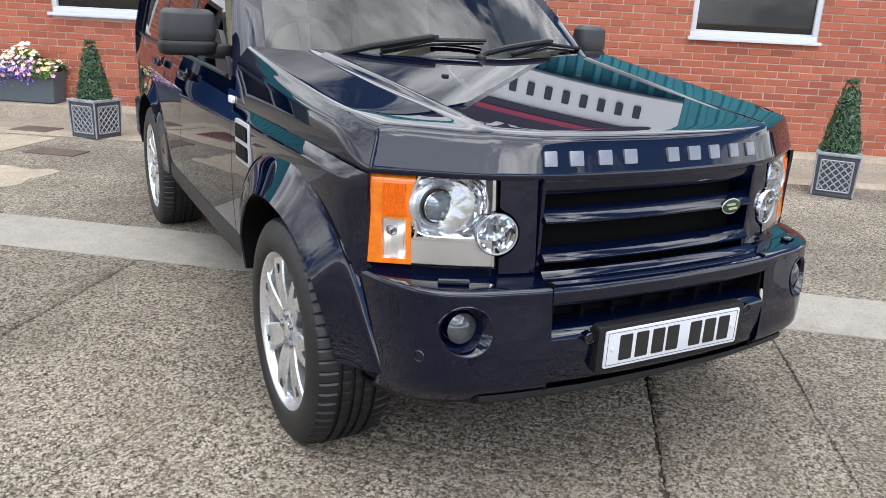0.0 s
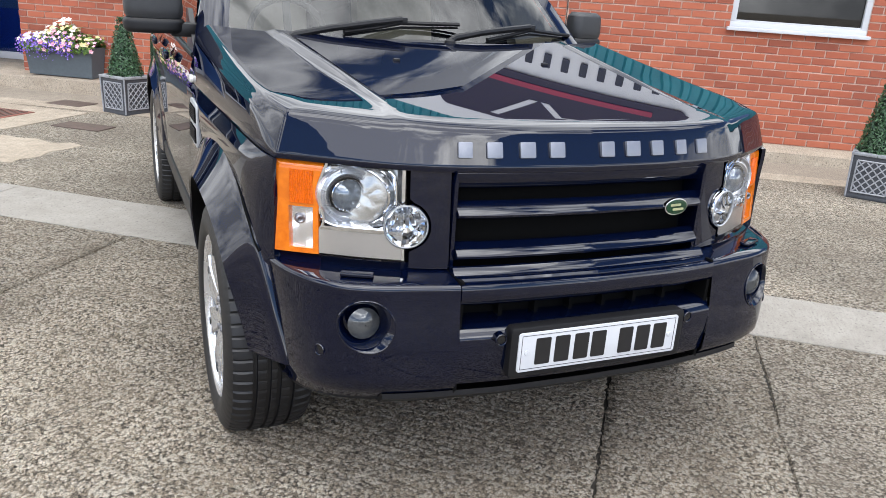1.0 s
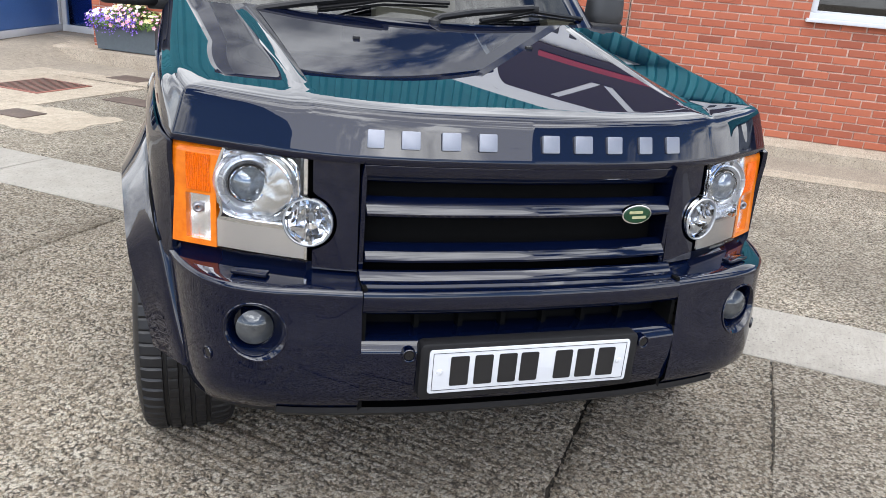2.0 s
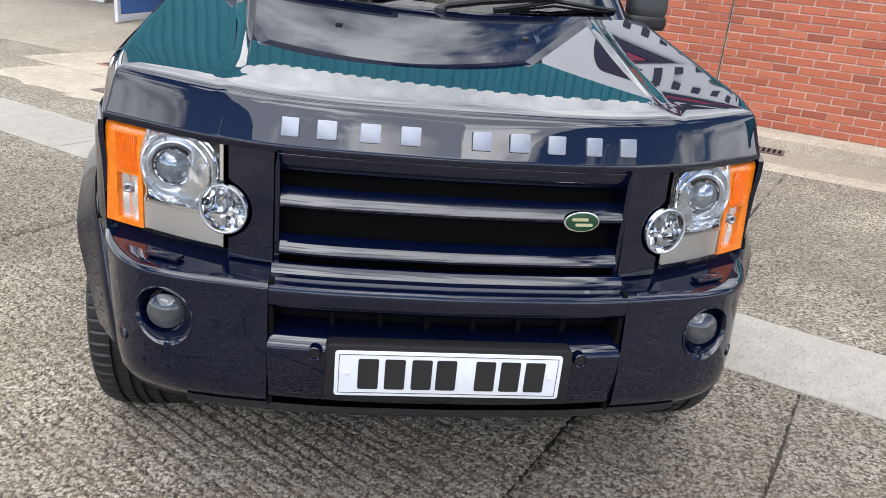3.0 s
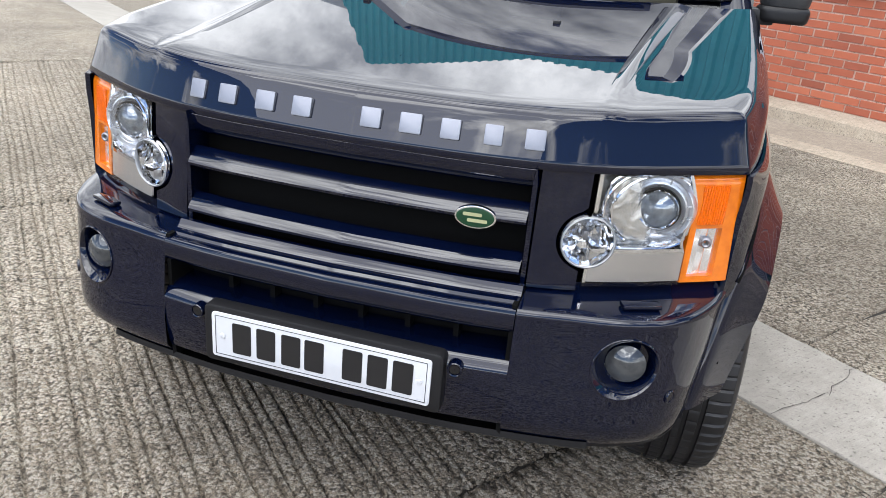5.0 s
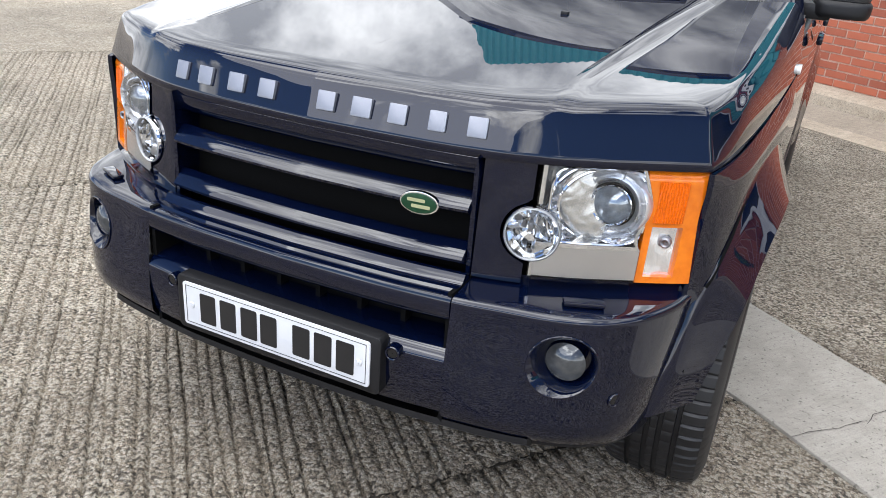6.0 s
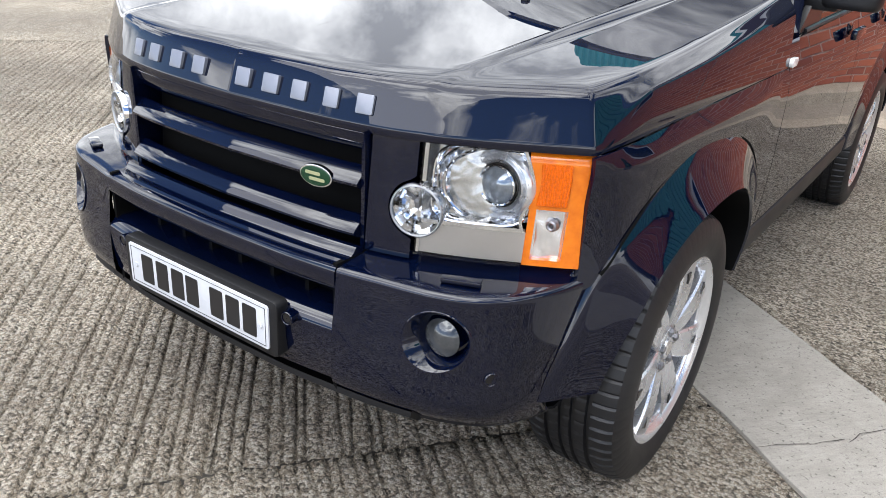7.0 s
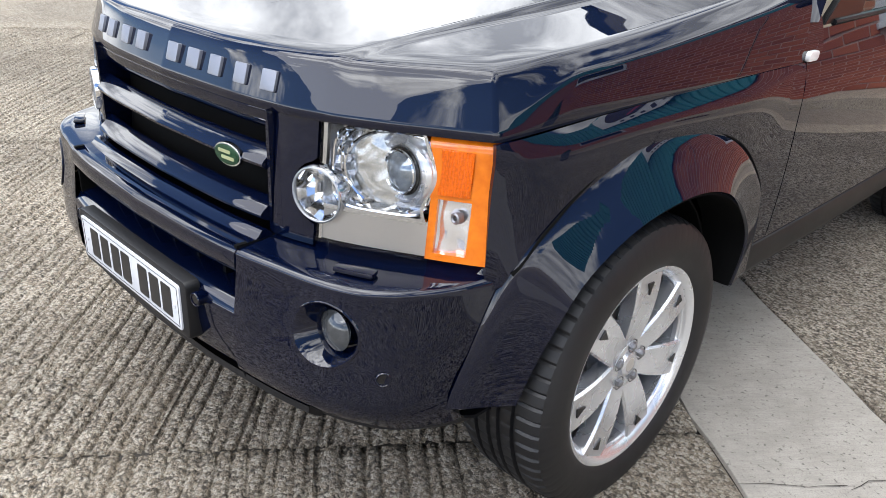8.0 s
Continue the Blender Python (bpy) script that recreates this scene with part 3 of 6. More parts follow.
# wall core with its openings, as mortar
wall = new("wall_brick", bpy.data.meshes.new("wall_brick"))
tagged(wall, "red brick wall in stretcher bond with pale joints", "brick wall", kind="structure")
wall.matrix_basis = WALL
bm = bmesh.new()
ss = sorted({S0, S1, *[w[0] for w in WINDOWS], *[w[1] for w in WINDOWS]})
for a, b in zip(ss, ss[1:]):
    hole = [w for w in WINDOWS if w[0] <= a and b <= w[1]]
    spans = [(0.0, HEAD)] if not hole else [(0.0, hole[0][2]), (hole[0][3], HEAD)]
    for z0, z1 in spans:
        box(b - a, 0.26, z1 - z0, ((a + b) / 2, 0.138, (z0 + z1) / 2), bm)
box(0.26, 1.5, HEAD, (S0 + 0.13, 0.90, HEAD / 2), bm)
bmesh.ops.recalc_face_normals(bm, faces=bm.faces)
bm.to_mesh(wall.data)
bm.free()
wall.data.materials.append(MORTAR)
part("movement_joint", box(0.008, 0.02, HEAD - BASE, (3.90, 0.006, (HEAD + BASE) / 2)), JOINT, wall, "dark movement joint")

# windows
for i, (a, b, z0, z1) in enumerate(WINDOWS):
    w = thing("window_%d" % (i + 1), "white framed window with dark glass in the brick wall", "window", WALL, kind="structure")
    for nm, sx, sz, cx, cz in (("window_frame", b - a, 0.055, (a + b) / 2, z0 + 0.0275), ("window_frame", b - a, 0.055, (a + b) / 2, z1 - 0.0275), ("window_frame", 0.055, z1 - z0 - 0.11, a + 0.0275, (z0 + z1) / 2), ("window_frame", 0.055, z1 - z0 - 0.11, b - 0.0275, (z0 + z1) / 2)):
        part(nm, box(sx, 0.07, sz, (cx, 0.045, cz), bevel=0.006), UPVC, w)
    for k in range(1, max(1, round((b - a) / 1.4))):
        part("mullion", box(0.06, 0.06, z1 - z0 - 0.11, (a + (b - a) * k / round((b - a) / 1.4), 0.045, (z0 + z1) / 2), bevel=0.006), UPVC, w)
    part("window_sill", box(b - a + 0.06, 0.12, 0.035, ((a + b) / 2, 0.005, z0 - 0.016), bevel=0.006), UPVC, w, "white projecting sill")
    part("bead", box(b - a - 0.11, 0.02, 0.018, ((a + b) / 2, 0.03, z0 + 0.064), bevel=0.003), UPVC, w)
    part("pane", box(b - a - 0.10, 0.008, z1 - z0 - 0.10, ((a + b) / 2, 0.055, (z0 + z1) / 2)), WINDOW_GLASS, w, "dark reflective pane")
    # dark sheet added behind the glass in place of the unlit room
    part("dark_backing", box(b - a, 0.01, z1 - z0, ((a + b) / 2, 0.24, (z0 + z1) / 2)), CABIN, w)

# fascia, cladding and roof above the brick
def eaves(s_):
    """The cladding's upper edge, which rises to a gable and falls away to either side."""
    return min(max(3.36, 4.00 - 0.185 * s_) + 0.13 * max(0.0, -1.3 - s_), 8.9 + 0.70 * s_)


clad = bmesh.new()
xs = []
for k in range(110):
    x = -9 + k * 0.2
    xs += [(x, 0.0), (x + 0.09, 0.0), (x + 0.115, -0.035), (x + 0.175, -0.035)]
grid([[(x, y - 0.03, 2.23) for x, y in xs], [(x, y - 0.03, eaves(x)) for x, y in xs]], clad)
cl = part("cladding", clad, TEAL, at=WALL, sharp=10)
tagged(cl, "teal ribbed metal cladding on the upper wall", "cladding", kind="structure")
rf = part("roof", box(22.2, 8.7, 0.10, (2.0, 4.40, 3.57), bevel=0.02, turn=Matrix.Rotation(math.atan(0.185), 4, "Y")), FASCIA, at=WALL)
tagged(rf, "flat grey roof edge of the brick building", "roof", kind="structure")
bk = part("wall_back", box(20.0, 0.2, 3.0, (2.0, 8.6, 1.5)), FASCIA, at=WALL)
tagged(bk, "plain rear wall of the brick building", "wall", kind="structure")
for nm, s_ in (("wall_side_east", 11.9), ("wall_side_west", -8.9)):
    o = part(nm, box(0.2, 8.6, eaves(s_), (s_, 4.4, eaves(s_) / 2)), FASCIA, at=WALL)
    tagged(o, "plain end wall of the brick building", "wall", kind="structure")
up = part("wall_upper", box(22.0, 0.18, 0.9, (2.0, 0.14, 2.68)), FASCIA, at=WALL)
tagged(up, "upper wall behind the cladding", "wall", kind="structure")

# white sign board, its lettering as plain shapes
SG0, SG1, SGZ0, SGZ1 = 1.92, 5.70, 2.74, 3.32
sign = part("sign_board", box(SG1 - SG0, 0.04, SGZ1 - SGZ0, ((SG0 + SG1) / 2, -0.10, (SGZ0 + SGZ1) / 2), bevel=0.006), SIGN_WHITE, at=WALL)
tagged(sign, "white sign board with a dark maroon oval on the building", "sign")
ovc = (4.11, SGZ0 + 0.335)
oval = prism(rounded(-1.36, 1.36, -0.155, 0.155, 0.15, 12), 0.012)
ov = part("sign_oval", oval, SIGN_DARK, sign, "dark maroon rounded panel", at=Matrix.Translation((ovc[0], -0.134, ovc[1])))
for k in range(3):
    shape = prism([(-0.24, 0.10), (-0.15, 0.10), (0.24, -0.05), (0.15, -0.05)] if k != 1 else [(-0.22, -0.05), (-0.13, -0.05), (0.22, 0.10), (0.13, 0.10)], 0.006)
    part("sign_shape", shape, SIGN_WHITE, ov, at=Matrix.Translation((-0.50 + k * 0.5, -0.006, 0.03)))
part("sign_bar", prism(rounded(-0.95, 0.95, -0.115, -0.085, 0.008), 0.006), SIGN_RED, ov, at=Matrix.Translation((0, -0.006, 0)))
for k in range(16):
    part("sign_mark", prism(rounded(0, 0.080, -0.032, 0.032, 0.008), 0.008), CABIN, sign, at=Matrix.Translation((SG0 + 0.35 + k * 0.195, -0.13, SGZ0 + 0.085)))

# glazed entrance, set back, with one leaf open
ent = thing("entrance", "white framed glazed entrance with blue tinted lower panes", "entrance", WALL, kind="structure")


def glazed(parent, w, h, at, film=0.55):
    for sx, sz, cx, cz in ((w, 0.09, w / 2, 0.045), (w, 0.07, w / 2, h - 0.035), (0.07, h - 0.16, 0.035, h / 2 + 0.01), (0.07, h - 0.16, w - 0.035, h / 2 + 0.01)):
        part("frame", box(sx, 0.05, sz, (cx, 0, cz), bevel=0.006), UPVC, parent, at=at)
    part("pane", box(w - 0.13, 0.008, h - 0.14, (w / 2, 0, h / 2)), DOOR_GLASS, parent, at=at)
    part("film", box(w - 0.14, 0.004, film, (w / 2, 0.01, 0.10 + film / 2)), BLUE, parent, "blue film on the glass", at=at)


for k in range(3):
    glazed(ent, 1.28 if k == 0 else 1.62, 2.05, Matrix.Translation((-3.80 + (0 if k == 0 else -1.62 - 1.62 * k), 0.95, BASE + 0.045)))
leaf_dir = WALL.inverted().to_3x3() @ Vector((-0.53, -1.55, 0))
door = thing("door_1", "open glazed entrance door in a white frame", "door", WALL @ Matrix.Translation((-3.83, 0.93, BASE + 0.045)) @ Matrix.Rotation(math.atan2(leaf_dir.y, leaf_dir.x), 4, "Z"), kind="structure")
glazed(door, 1.58, 2.0, Matrix.Identity(4), 0.75)
floor_in = part("entrance_floor", box(6.4, 4.0, 0.02, (-5.72, 1.95, BASE + 0.032)), GUTTER, at=WALL)
tagged(floor_in, "smooth concrete floor before the entrance", "floor", kind="structure")
inner_wall = part("wall_inner", box(6.5, 0.1, 2.4, (-5.7, 4.0, 1.2)), FASCIA, at=WALL)
tagged(inner_wall, "plain inner wall behind the entrance glass", "wall", kind="structure")


# ---- planting ----
def leaf_cloud(spots, size, rnd, flat=0.4):
    """Many small folded leaves at (place, outward) spots."""
    verts, faces = [], []
    for p, o in spots:
        o = Vector(o).normalized()
        n = (o + Vector((rnd.gauss(0, flat), rnd.gauss(0, flat), rnd.gauss(0, flat)))).normalized()
        t = n.orthogonal().normalized()
        t = Matrix.Rotation(rnd.uniform(0, 6.28), 3, n) @ t
        b = n.cross(t)
        s = size * rnd.uniform(0.65, 1.3)
        i = len(verts)
        c = Vector(p)
        verts += [c - t * s, c + b * s * 0.5 + n * s * 0.15, c + t * s, c - b * s * 0.5 + n * s * 0.15]
        faces.append((i, i + 1, i + 2, i + 3))
    bm = bmesh.new()
    vs = [bm.verts.new(v) for v in verts]
    for f in faces:
        bm.faces.new([vs[k] for k in f])
    return bm


def lattice_panel(w0, w1, h):
    bm = bmesh.new()
    half, z0, z1 = w0 / 2 - 0.035, 0.055, h - 0.065
    n = 3
    for k in range(-n, n + 1):
        for sg in (1, -1):
            pts = []
            for f in spaced(0, 1, 40):
                z = z0 + (z1 - z0) * f
                x = (k / n) * half * 2 * 0.75 + sg * (f - 0.5) * (z1 - z0) * 0.95
                if abs(x) <= half:
                    pts.append((x, 0.0, z))
            if len(pts) > 1:
                tube([pts[0], pts[-1]], 0.0058, 5, bm)
    for a, b in (((-half, 0, z0), (half, 0, z0)), ((half, 0, z0), (half, 0, z1)), ((half, 0, z1), (-half, 0, z1)), ((-half, 0, z1), (-half, 0, z0))):
        tube([a, b], 0.007, 6, bm)
    return bm


def topiary(at, seed, tall):
    """A square lead-look planter, and the clipped box cone that grows in it."""
    H, WT, WB = 0.385, 0.345, 0.325
    pl = thing("planter", "square lead grey planter with a diamond lattice relief", "planter", at, "square planters")
    rows = []
    for w, z in ((WB * 0.96, 0.0), (WB, 0.012), (WT, H - 0.02), (WT - 0.04, H - 0.02), (WT - 0.05, H - 0.07)):
        rows.append([(sx * w / 2, sy * w / 2, z) for sx, sy in ((-1, -1), (1, -1), (1, 1), (-1, 1))])
    part("body", grid(rows, loop=True), LEAD, pl, sharp=20)
    for k in range(4):
        r = Matrix.Rotation(radians(90 * k), 4, "Z")
        part("rim", box(WT + 0.02, 0.045, 0.028, (0, -WT / 2 + 0.012, H - 0.012), bevel=0.008), LEAD_WORN, pl, at=r)
        part("base_moulding", box(WB + 0.008, 0.02, 0.030, (0, -WB / 2 + 0.008, 0.017), bevel=0.006), LEAD, pl, at=r)
        tilt = math.atan2((WT - WB) / 2, H)
        part("lattice", lattice_panel(WB, WT, H), LEAD_WORN, pl, "worn silvery diamond lattice", at=r @ Matrix.Translation((0, -WB / 2 - 0.001, 0)) @ Matrix.Rotation(tilt, 4, "X"))
        part("corner_bead", tube([(WB / 2, -WB / 2, 0.01), (WT / 2, -WT / 2, H - 0.02)], 0.008, 8), LEAD_WORN, pl, at=r)
    part("soil", box(WT - 0.04, WT - 0.04, 0.02, (0, 0, H - 0.055)), SOIL, pl)
    rnd = random.Random(seed)
    tree = thing("topiary_tree", "dark green clipped box cone growing in a planter", "shrub", at @ Matrix.Translation((0, 0, H - 0.05)), "clipped cones")
    part("trunk", tube([(0, 0, 0), (0.004, 0.003, 0.3), (0, 0, tall * 0.8)], 0.014, 8), IRON, tree)
    # the shade between the leaves is the dark colour of this cone
    part("core", lathe([(0.04, 0.135), (tall * 0.5, 0.085), (tall * 0.97, 0.028), (tall * 0.98, 0.001)], 20, "Z"), BOX_CORE, tree, "smooth dark cone with the inner shade in its colour")
    spots = []
    while len(spots) < 4300:
        f = 1 - math.sqrt(rnd.uniform(0.0, 1.0)) ** 1.15
        a = rnd.uniform(0, 6.2832)
        R = (0.168 - 0.118 * f) * rnd.gauss(0.96, 0.06) + (0.006 * math.sin(7 * a + 9 * f))
        spots.append(((R * math.cos(a), R * math.sin(a), 0.03 + f * tall), (math.cos(a), math.sin(a), 0.35)))
    for _ in range(220):
        a, r = rnd.uniform(0, 6.28), 0.055 * math.sqrt(rnd.random())
        spots.append(((r * math.cos(a), r * math.sin(a), 0.03 + tall + rnd.gauss(0, 0.01)), (math.cos(a) * 0.4, math.sin(a) * 0.4, 1)))
    part("crown", leaf_cloud(spots, 0.0125, rnd, 0.55), BOX_LEAF, tree, "dense small glossy leaves")


topiary(Matrix.Translation((-1.01, 7.07, 0)) @ Matrix.Rotation(radians(-51), 4, "Z"), 5, 0.565)
topiary(Matrix.Translation((4.67, 2.81, 0)) @ Matrix.Rotation(radians(-54), 4, "Z"), 9, 0.625)

# flower trough against the wall
TR = WALL @ Matrix.Translation((-1.83, -0.150, BASE + 0.055))
tl, tw, th = 0.86, 0.27, 0.34
trough = thing("flower_trough", "long slate grey trough standing against the brick wall", "planter", TR)
rows = []
for f, z in ((0.94, 0.0), (1.0, th), (0.96, th), (0.94, th - 0.06)):
    rows.append([(sx * (tl / 2 - (1 - f) * 0.5), sy * (tw / 2 - (1 - f) * 0.4), z) for sx, sy in ((-1, -1), (1, -1), (1, 1), (-1, 1))])
part("body", grid(rows, loop=True), TROUGH, trough, sharp=20)
part("soil", box(tl - 0.08, tw - 0.06, 0.02, (0, 0, th - 0.05)), SOIL, trough)
rnd = random.Random(21)
bed = thing("flower_bed", "mixed white, pink and purple bedding flowers spilling over a trough", "flowers", TR @ Matrix.Translation((0, 0, th - 0.04)), kind="stuff")


def mound(n, hi, x0=-0.45, x1=0.45, low=0.0, out=0.0):
    pts = []
    for _ in range(n):
        x = rnd.uniform(x0, x1)
        hump = 0.62 + 0.38 * math.sin(6.7 * x + 1.3) * math.cos(2.9 * x)
        a = rnd.uniform(0, math.pi)
        h = low + (hi * hump - low) * math.sin(a) * rnd.uniform(0.75, 1.05)
        y = -(0.19 + out) * math.cos(a) * rnd.uniform(0.8, 1.1) if math.cos(a) > 0 else -0.16 * math.cos(a)
        pts.append(((x, y, h), (0.2 * x, -math.cos(a) - 0.2, math.sin(a) + 0.2)))
    return pts


part("foliage", leaf_cloud(mound(1500, 0.27, low=-0.02), 0.026, rnd, 0.7), STEM_LEAF, bed, "fresh green foliage")


def flowers(spots, r, mat, label):
    verts = bmesh.new()
    for p, o in spots:
        o = (Vector(o) + Vector((rnd.gauss(0, .3), rnd.gauss(0, .3), rnd.gauss(0, .3)))).normalized()
        t = o.orthogonal().normalized()
        b = o.cross(t)
        c = Vector(p) + o * 0.012
        s = r * rnd.uniform(0.7, 1.2)
        mid = verts.verts.new(c - o * s * 0.25)
        ring_ = [verts.verts.new(c + s * (0.62 if k % 2 else 1.0) * (math.cos(k * math.pi / 5) * t + math.sin(k * math.pi / 5) * b)) for k in range(10)]
        for k in range(10):
            verts.faces.new((mid, ring_[k], ring_[(k + 1) % 10]))
    return part("blooms", verts, mat, bed, label)


flowers(mound(80, 0.33, -0.45, 0.22, 0.08), 0.034, WHITE_PETAL, "white trumpet blooms")
flowers(mound(55, 0.32, -0.26, 0.45, 0.06), 0.030, YELLOW_PETAL, "cream blooms")
flowers(mound(90, 0.27, -0.19, 0.50, 0.0, 0.05), 0.030, PINK_PETAL, "pink blooms")
flowers([((x, -0.155 + rnd.gauss(0, 0.035), rnd.gauss(0.035, 0.05)), (0, -1, 0.4)) for x in [rnd.uniform(-0.47, 0.21) for _ in range(800)]], 0.011, PURPLE_PETAL, "small purple trailing blooms")
# ---- the car ----
FRONT = curve((0, 0.132), (0.25, 0.141), (0.41, 0.160), (0.525, 0.192), (0.62, 0.235), (0.712, 0.287), (0.775, 0.324), (0.824, 0.356), (0.850, 0.376))   # nose, seen from above
BUMP_TOP = curve((0, 0.032), (0.25, 0.040), (0.41, 0.056), (0.52, 0.078), (0.613, 0.098), (0.698, 0.132), (0.76, 0.188), (0.795, 0.245), (0.825, 0.315), (0.845, 0.392))
BUMP_LOW = curve((0, 0.020), (0.25, 0.026), (0.41, 0.042), (0.52, 0.058), (0.613, 0.080), (0.69, 0.115), (0.745, 0.160), (0.775, 0.210), (0.790, 0.250), (0.802, 0.290))
SIDE_REAR = curve((1.6, 0.922), (2.5, 0.9278), (3.5, 0.924), (4.2, 0.910), (4.72, 0.870))
SECTION = curve((0.28, -0.050), (0.42, -0.022), (0.55, -0.004), (0.75, 0.004), (0.90, 0.003), (0.97, 0.000), (1.03, -0.015), (1.12, -0.034))
HUB_Y, WHEELBASE, HUB_Z, HUB_X = 0.80, 2.885, 0.356, 0.812
FRONT_HUB_Y = 0.826   # the road wheel stands a little behind the middle of its arch


def SIDE(y):
    """The body's half width along its length."""
    return SIDE_REAR(y) if y > 2.5 else 0.92912 - 0.02358 * math.exp((0.356 - y) / 0.10) - 0.06598 * math.exp((0.356 - y) / 0.55)


def side_x(y, z):
    nose = max(0.0, 1.0 - z) * 0.055 * (1 - smooth01((y - 0.39) / 0.40)) * smooth01((y - 0.335) / 0.075)
    tuck = 0.012 * (1 - smooth01((y - 0.345) / 0.14)) * smooth01((1.02 - z) / 0.14)
    return SIDE(y) + SECTION(z) + nose - tuck


def nose_y(x, z):
    return FRONT(abs(x)) + 0.08 * (z - 0.90)


def nose_sheet(x0, x1, z0, z1, back=0.0, nx=16, nz=4, deep=0.0):
    """A piece of the nose's curved face between two x and two z, set back by so much."""
    z0 = z0 if callable(z0) else (lambda x, c=z0: c)
    z1 = z1 if callable(z1) else (lambda x, c=z1: c)
    bm = grid([[(x, nose_y(x, z0(x) + (z1(x) - z0(x)) * k / nz) + back, z0(x) + (z1(x) - z0(x)) * k / nz) for x in spaced(x0, x1, nx)] for k in range(nz + 1)])
    return thick(bm, deep) if deep else bm


car = thing("car", "dark navy blue four wheel drive estate car parked on concrete", "car")

# bonnet: a clamshell whose edge rolls down to the lamps and the wings
LIP_F = curve((0, 0.0), (0.012, 0.31), (0.024, 0.62), (0.032, 0.81), (0.037, 0.895), (0.043, 0.945), (0.052, 0.974), (0.075, 0.993), (0.11, 1.0))
LIP_S = curve((0, 0.0), (0.004, 0.33), (0.008, 0.58), (0.011, 0.68), (0.014, 0.735), (0.018, 0.775), (0.032, 0.87), (0.045, 0.958), (0.050, 0.982), (0.057, 0.996), (0.064, 1.0), (0.08, 1.0))
BONNET_END, BONNET_MID = 1.50, 1.285   # its rear edge, at the sides and in the middle


def SHUT_Z(y):
    """Height of the joint between bonnet and wing."""
    return 1.031 - 0.039 * math.exp((0.356 - y) / 0.26)


def TOP_Z(y):
    """Height of the bonnet's middle line."""
    return 1.100 + 0.104 * (y - 0.25) + 0.0135 * (y - 0.25) ** 2


def RIB_X(y):
    """How far out the ribs run."""
    return 0.535 + 0.10 * max(0.0, y - 0.36) ** 1.2


def bonnet_z(x, y):
    out = max(0.0, abs(x) - RIB_X(y))
    step = (0.004 + 0.007 * smooth01((y - 0.35) / 0.5)) * smooth01((abs(x) - RIB_X(y) + 0.025) / 0.05)   # the outer thirds lie lower than the middle
    return TOP_Z(y) + 0.014 * x * x - step - 0.03 * out - 0.030 * (abs(x) / 0.86) ** 22 * (1 - smooth01((y - 0.30) / 0.25))


def bonnet():
    n = 150
    edge = [(x, FRONT(x), 0.987 + 0.006 * (x / 0.82) ** 2, 1.0) for x in spaced(0, 0.824, n)]
    ys = spaced(0.356, BONNET_END, n)[1:]
    edge += [(side_x(y, 1.03), y, SHUT_Z(y), 1 - smooth01((y - 0.356) / 0.20)) for y in ys]
    half = len(edge)
    full = [(-edge[i][0], *edge[i][1:], i) for i in range(half - 1, 0, -1)] + [(*e, i) for i, e in enumerate(edge)]
    steps = [0, .004, .008, .011, .014, .018, .024, .029, .032, .0345, .037, .040, .043, .047, .052, .057, .064, .075, .09, .11, .13, .16] + spaced(.175, 1.0, 120)
    rows = []
    for k, f in enumerate(steps):
        row = []
        for x, y, z, w, i in full:
            ty = 0.45 + 0.45 * (i / n) if i <= n else 0.90 + (BONNET_MID - 0.90) * (i - n) / n
            bow = max(0.0, (i - n) / n)
            reach = math.hypot(x, y - ty) + 1e-6
            g = min(1.0, f / reach) if f < 0.17 else min(1.0, 0.16 / reach) + (1 - min(1.0, 0.16 / reach)) * (f - 0.16) / 0.84
            px, py = x * (1 - g), y + (ty - y) * (g + bow * (g - g * g))
            dist = g * reach
            s = w * LIP_F(dist) + (1 - w) * LIP_S(dist)
            pz = z + (bonnet_z(px, py) - z) * s
            row.append((px, py, pz))
        rows.append(row)
    under = [[(x, y + 0.004, z - 0.010) for x, y, z in row] for row in reversed(rows)]
    bm = grid(under + rows)
    bmesh.ops.remove_doubles(bm, verts=bm.verts, dist=0.0008)
    bmesh.ops.dissolve_degenerate(bm, edges=bm.edges, dist=0.0004)
    return bm


part("bonnet", bonnet(), PAINT, car, "glossy navy bonnet with two raised ribs", sharp=60)



def rib():
    """One raised rib, from the windscreen forwards, fading out at its tip."""
    rows = []
    for f in spaced(0, 1, 60):
        y = 1.30 - f * 0.97
        mid, wide = RIB_X(y) - 0.018, 0.014 + 0.026 * (1 - f) ** 0.8
        up = 0.0075 * smooth01((1 - f) / 0.6)
        row = []
        for o in spaced(-1, 1, 14):
            h = (1 - o * o) ** 2 - (0.6 if abs(o) == 1 else 0.0)
            x = mid + o * wide
            row.append((x, y, bonnet_z(x, y) + h * up + 0.0004 - 0.0012 * smooth01((f - 0.85) / 0.15) - (0.0008 if abs(o) == 1 else 0.0)))
        rows.append(row)
    return grid(rows)


both(rib, "bonnet_rib", PAINT, car, sharp=60)

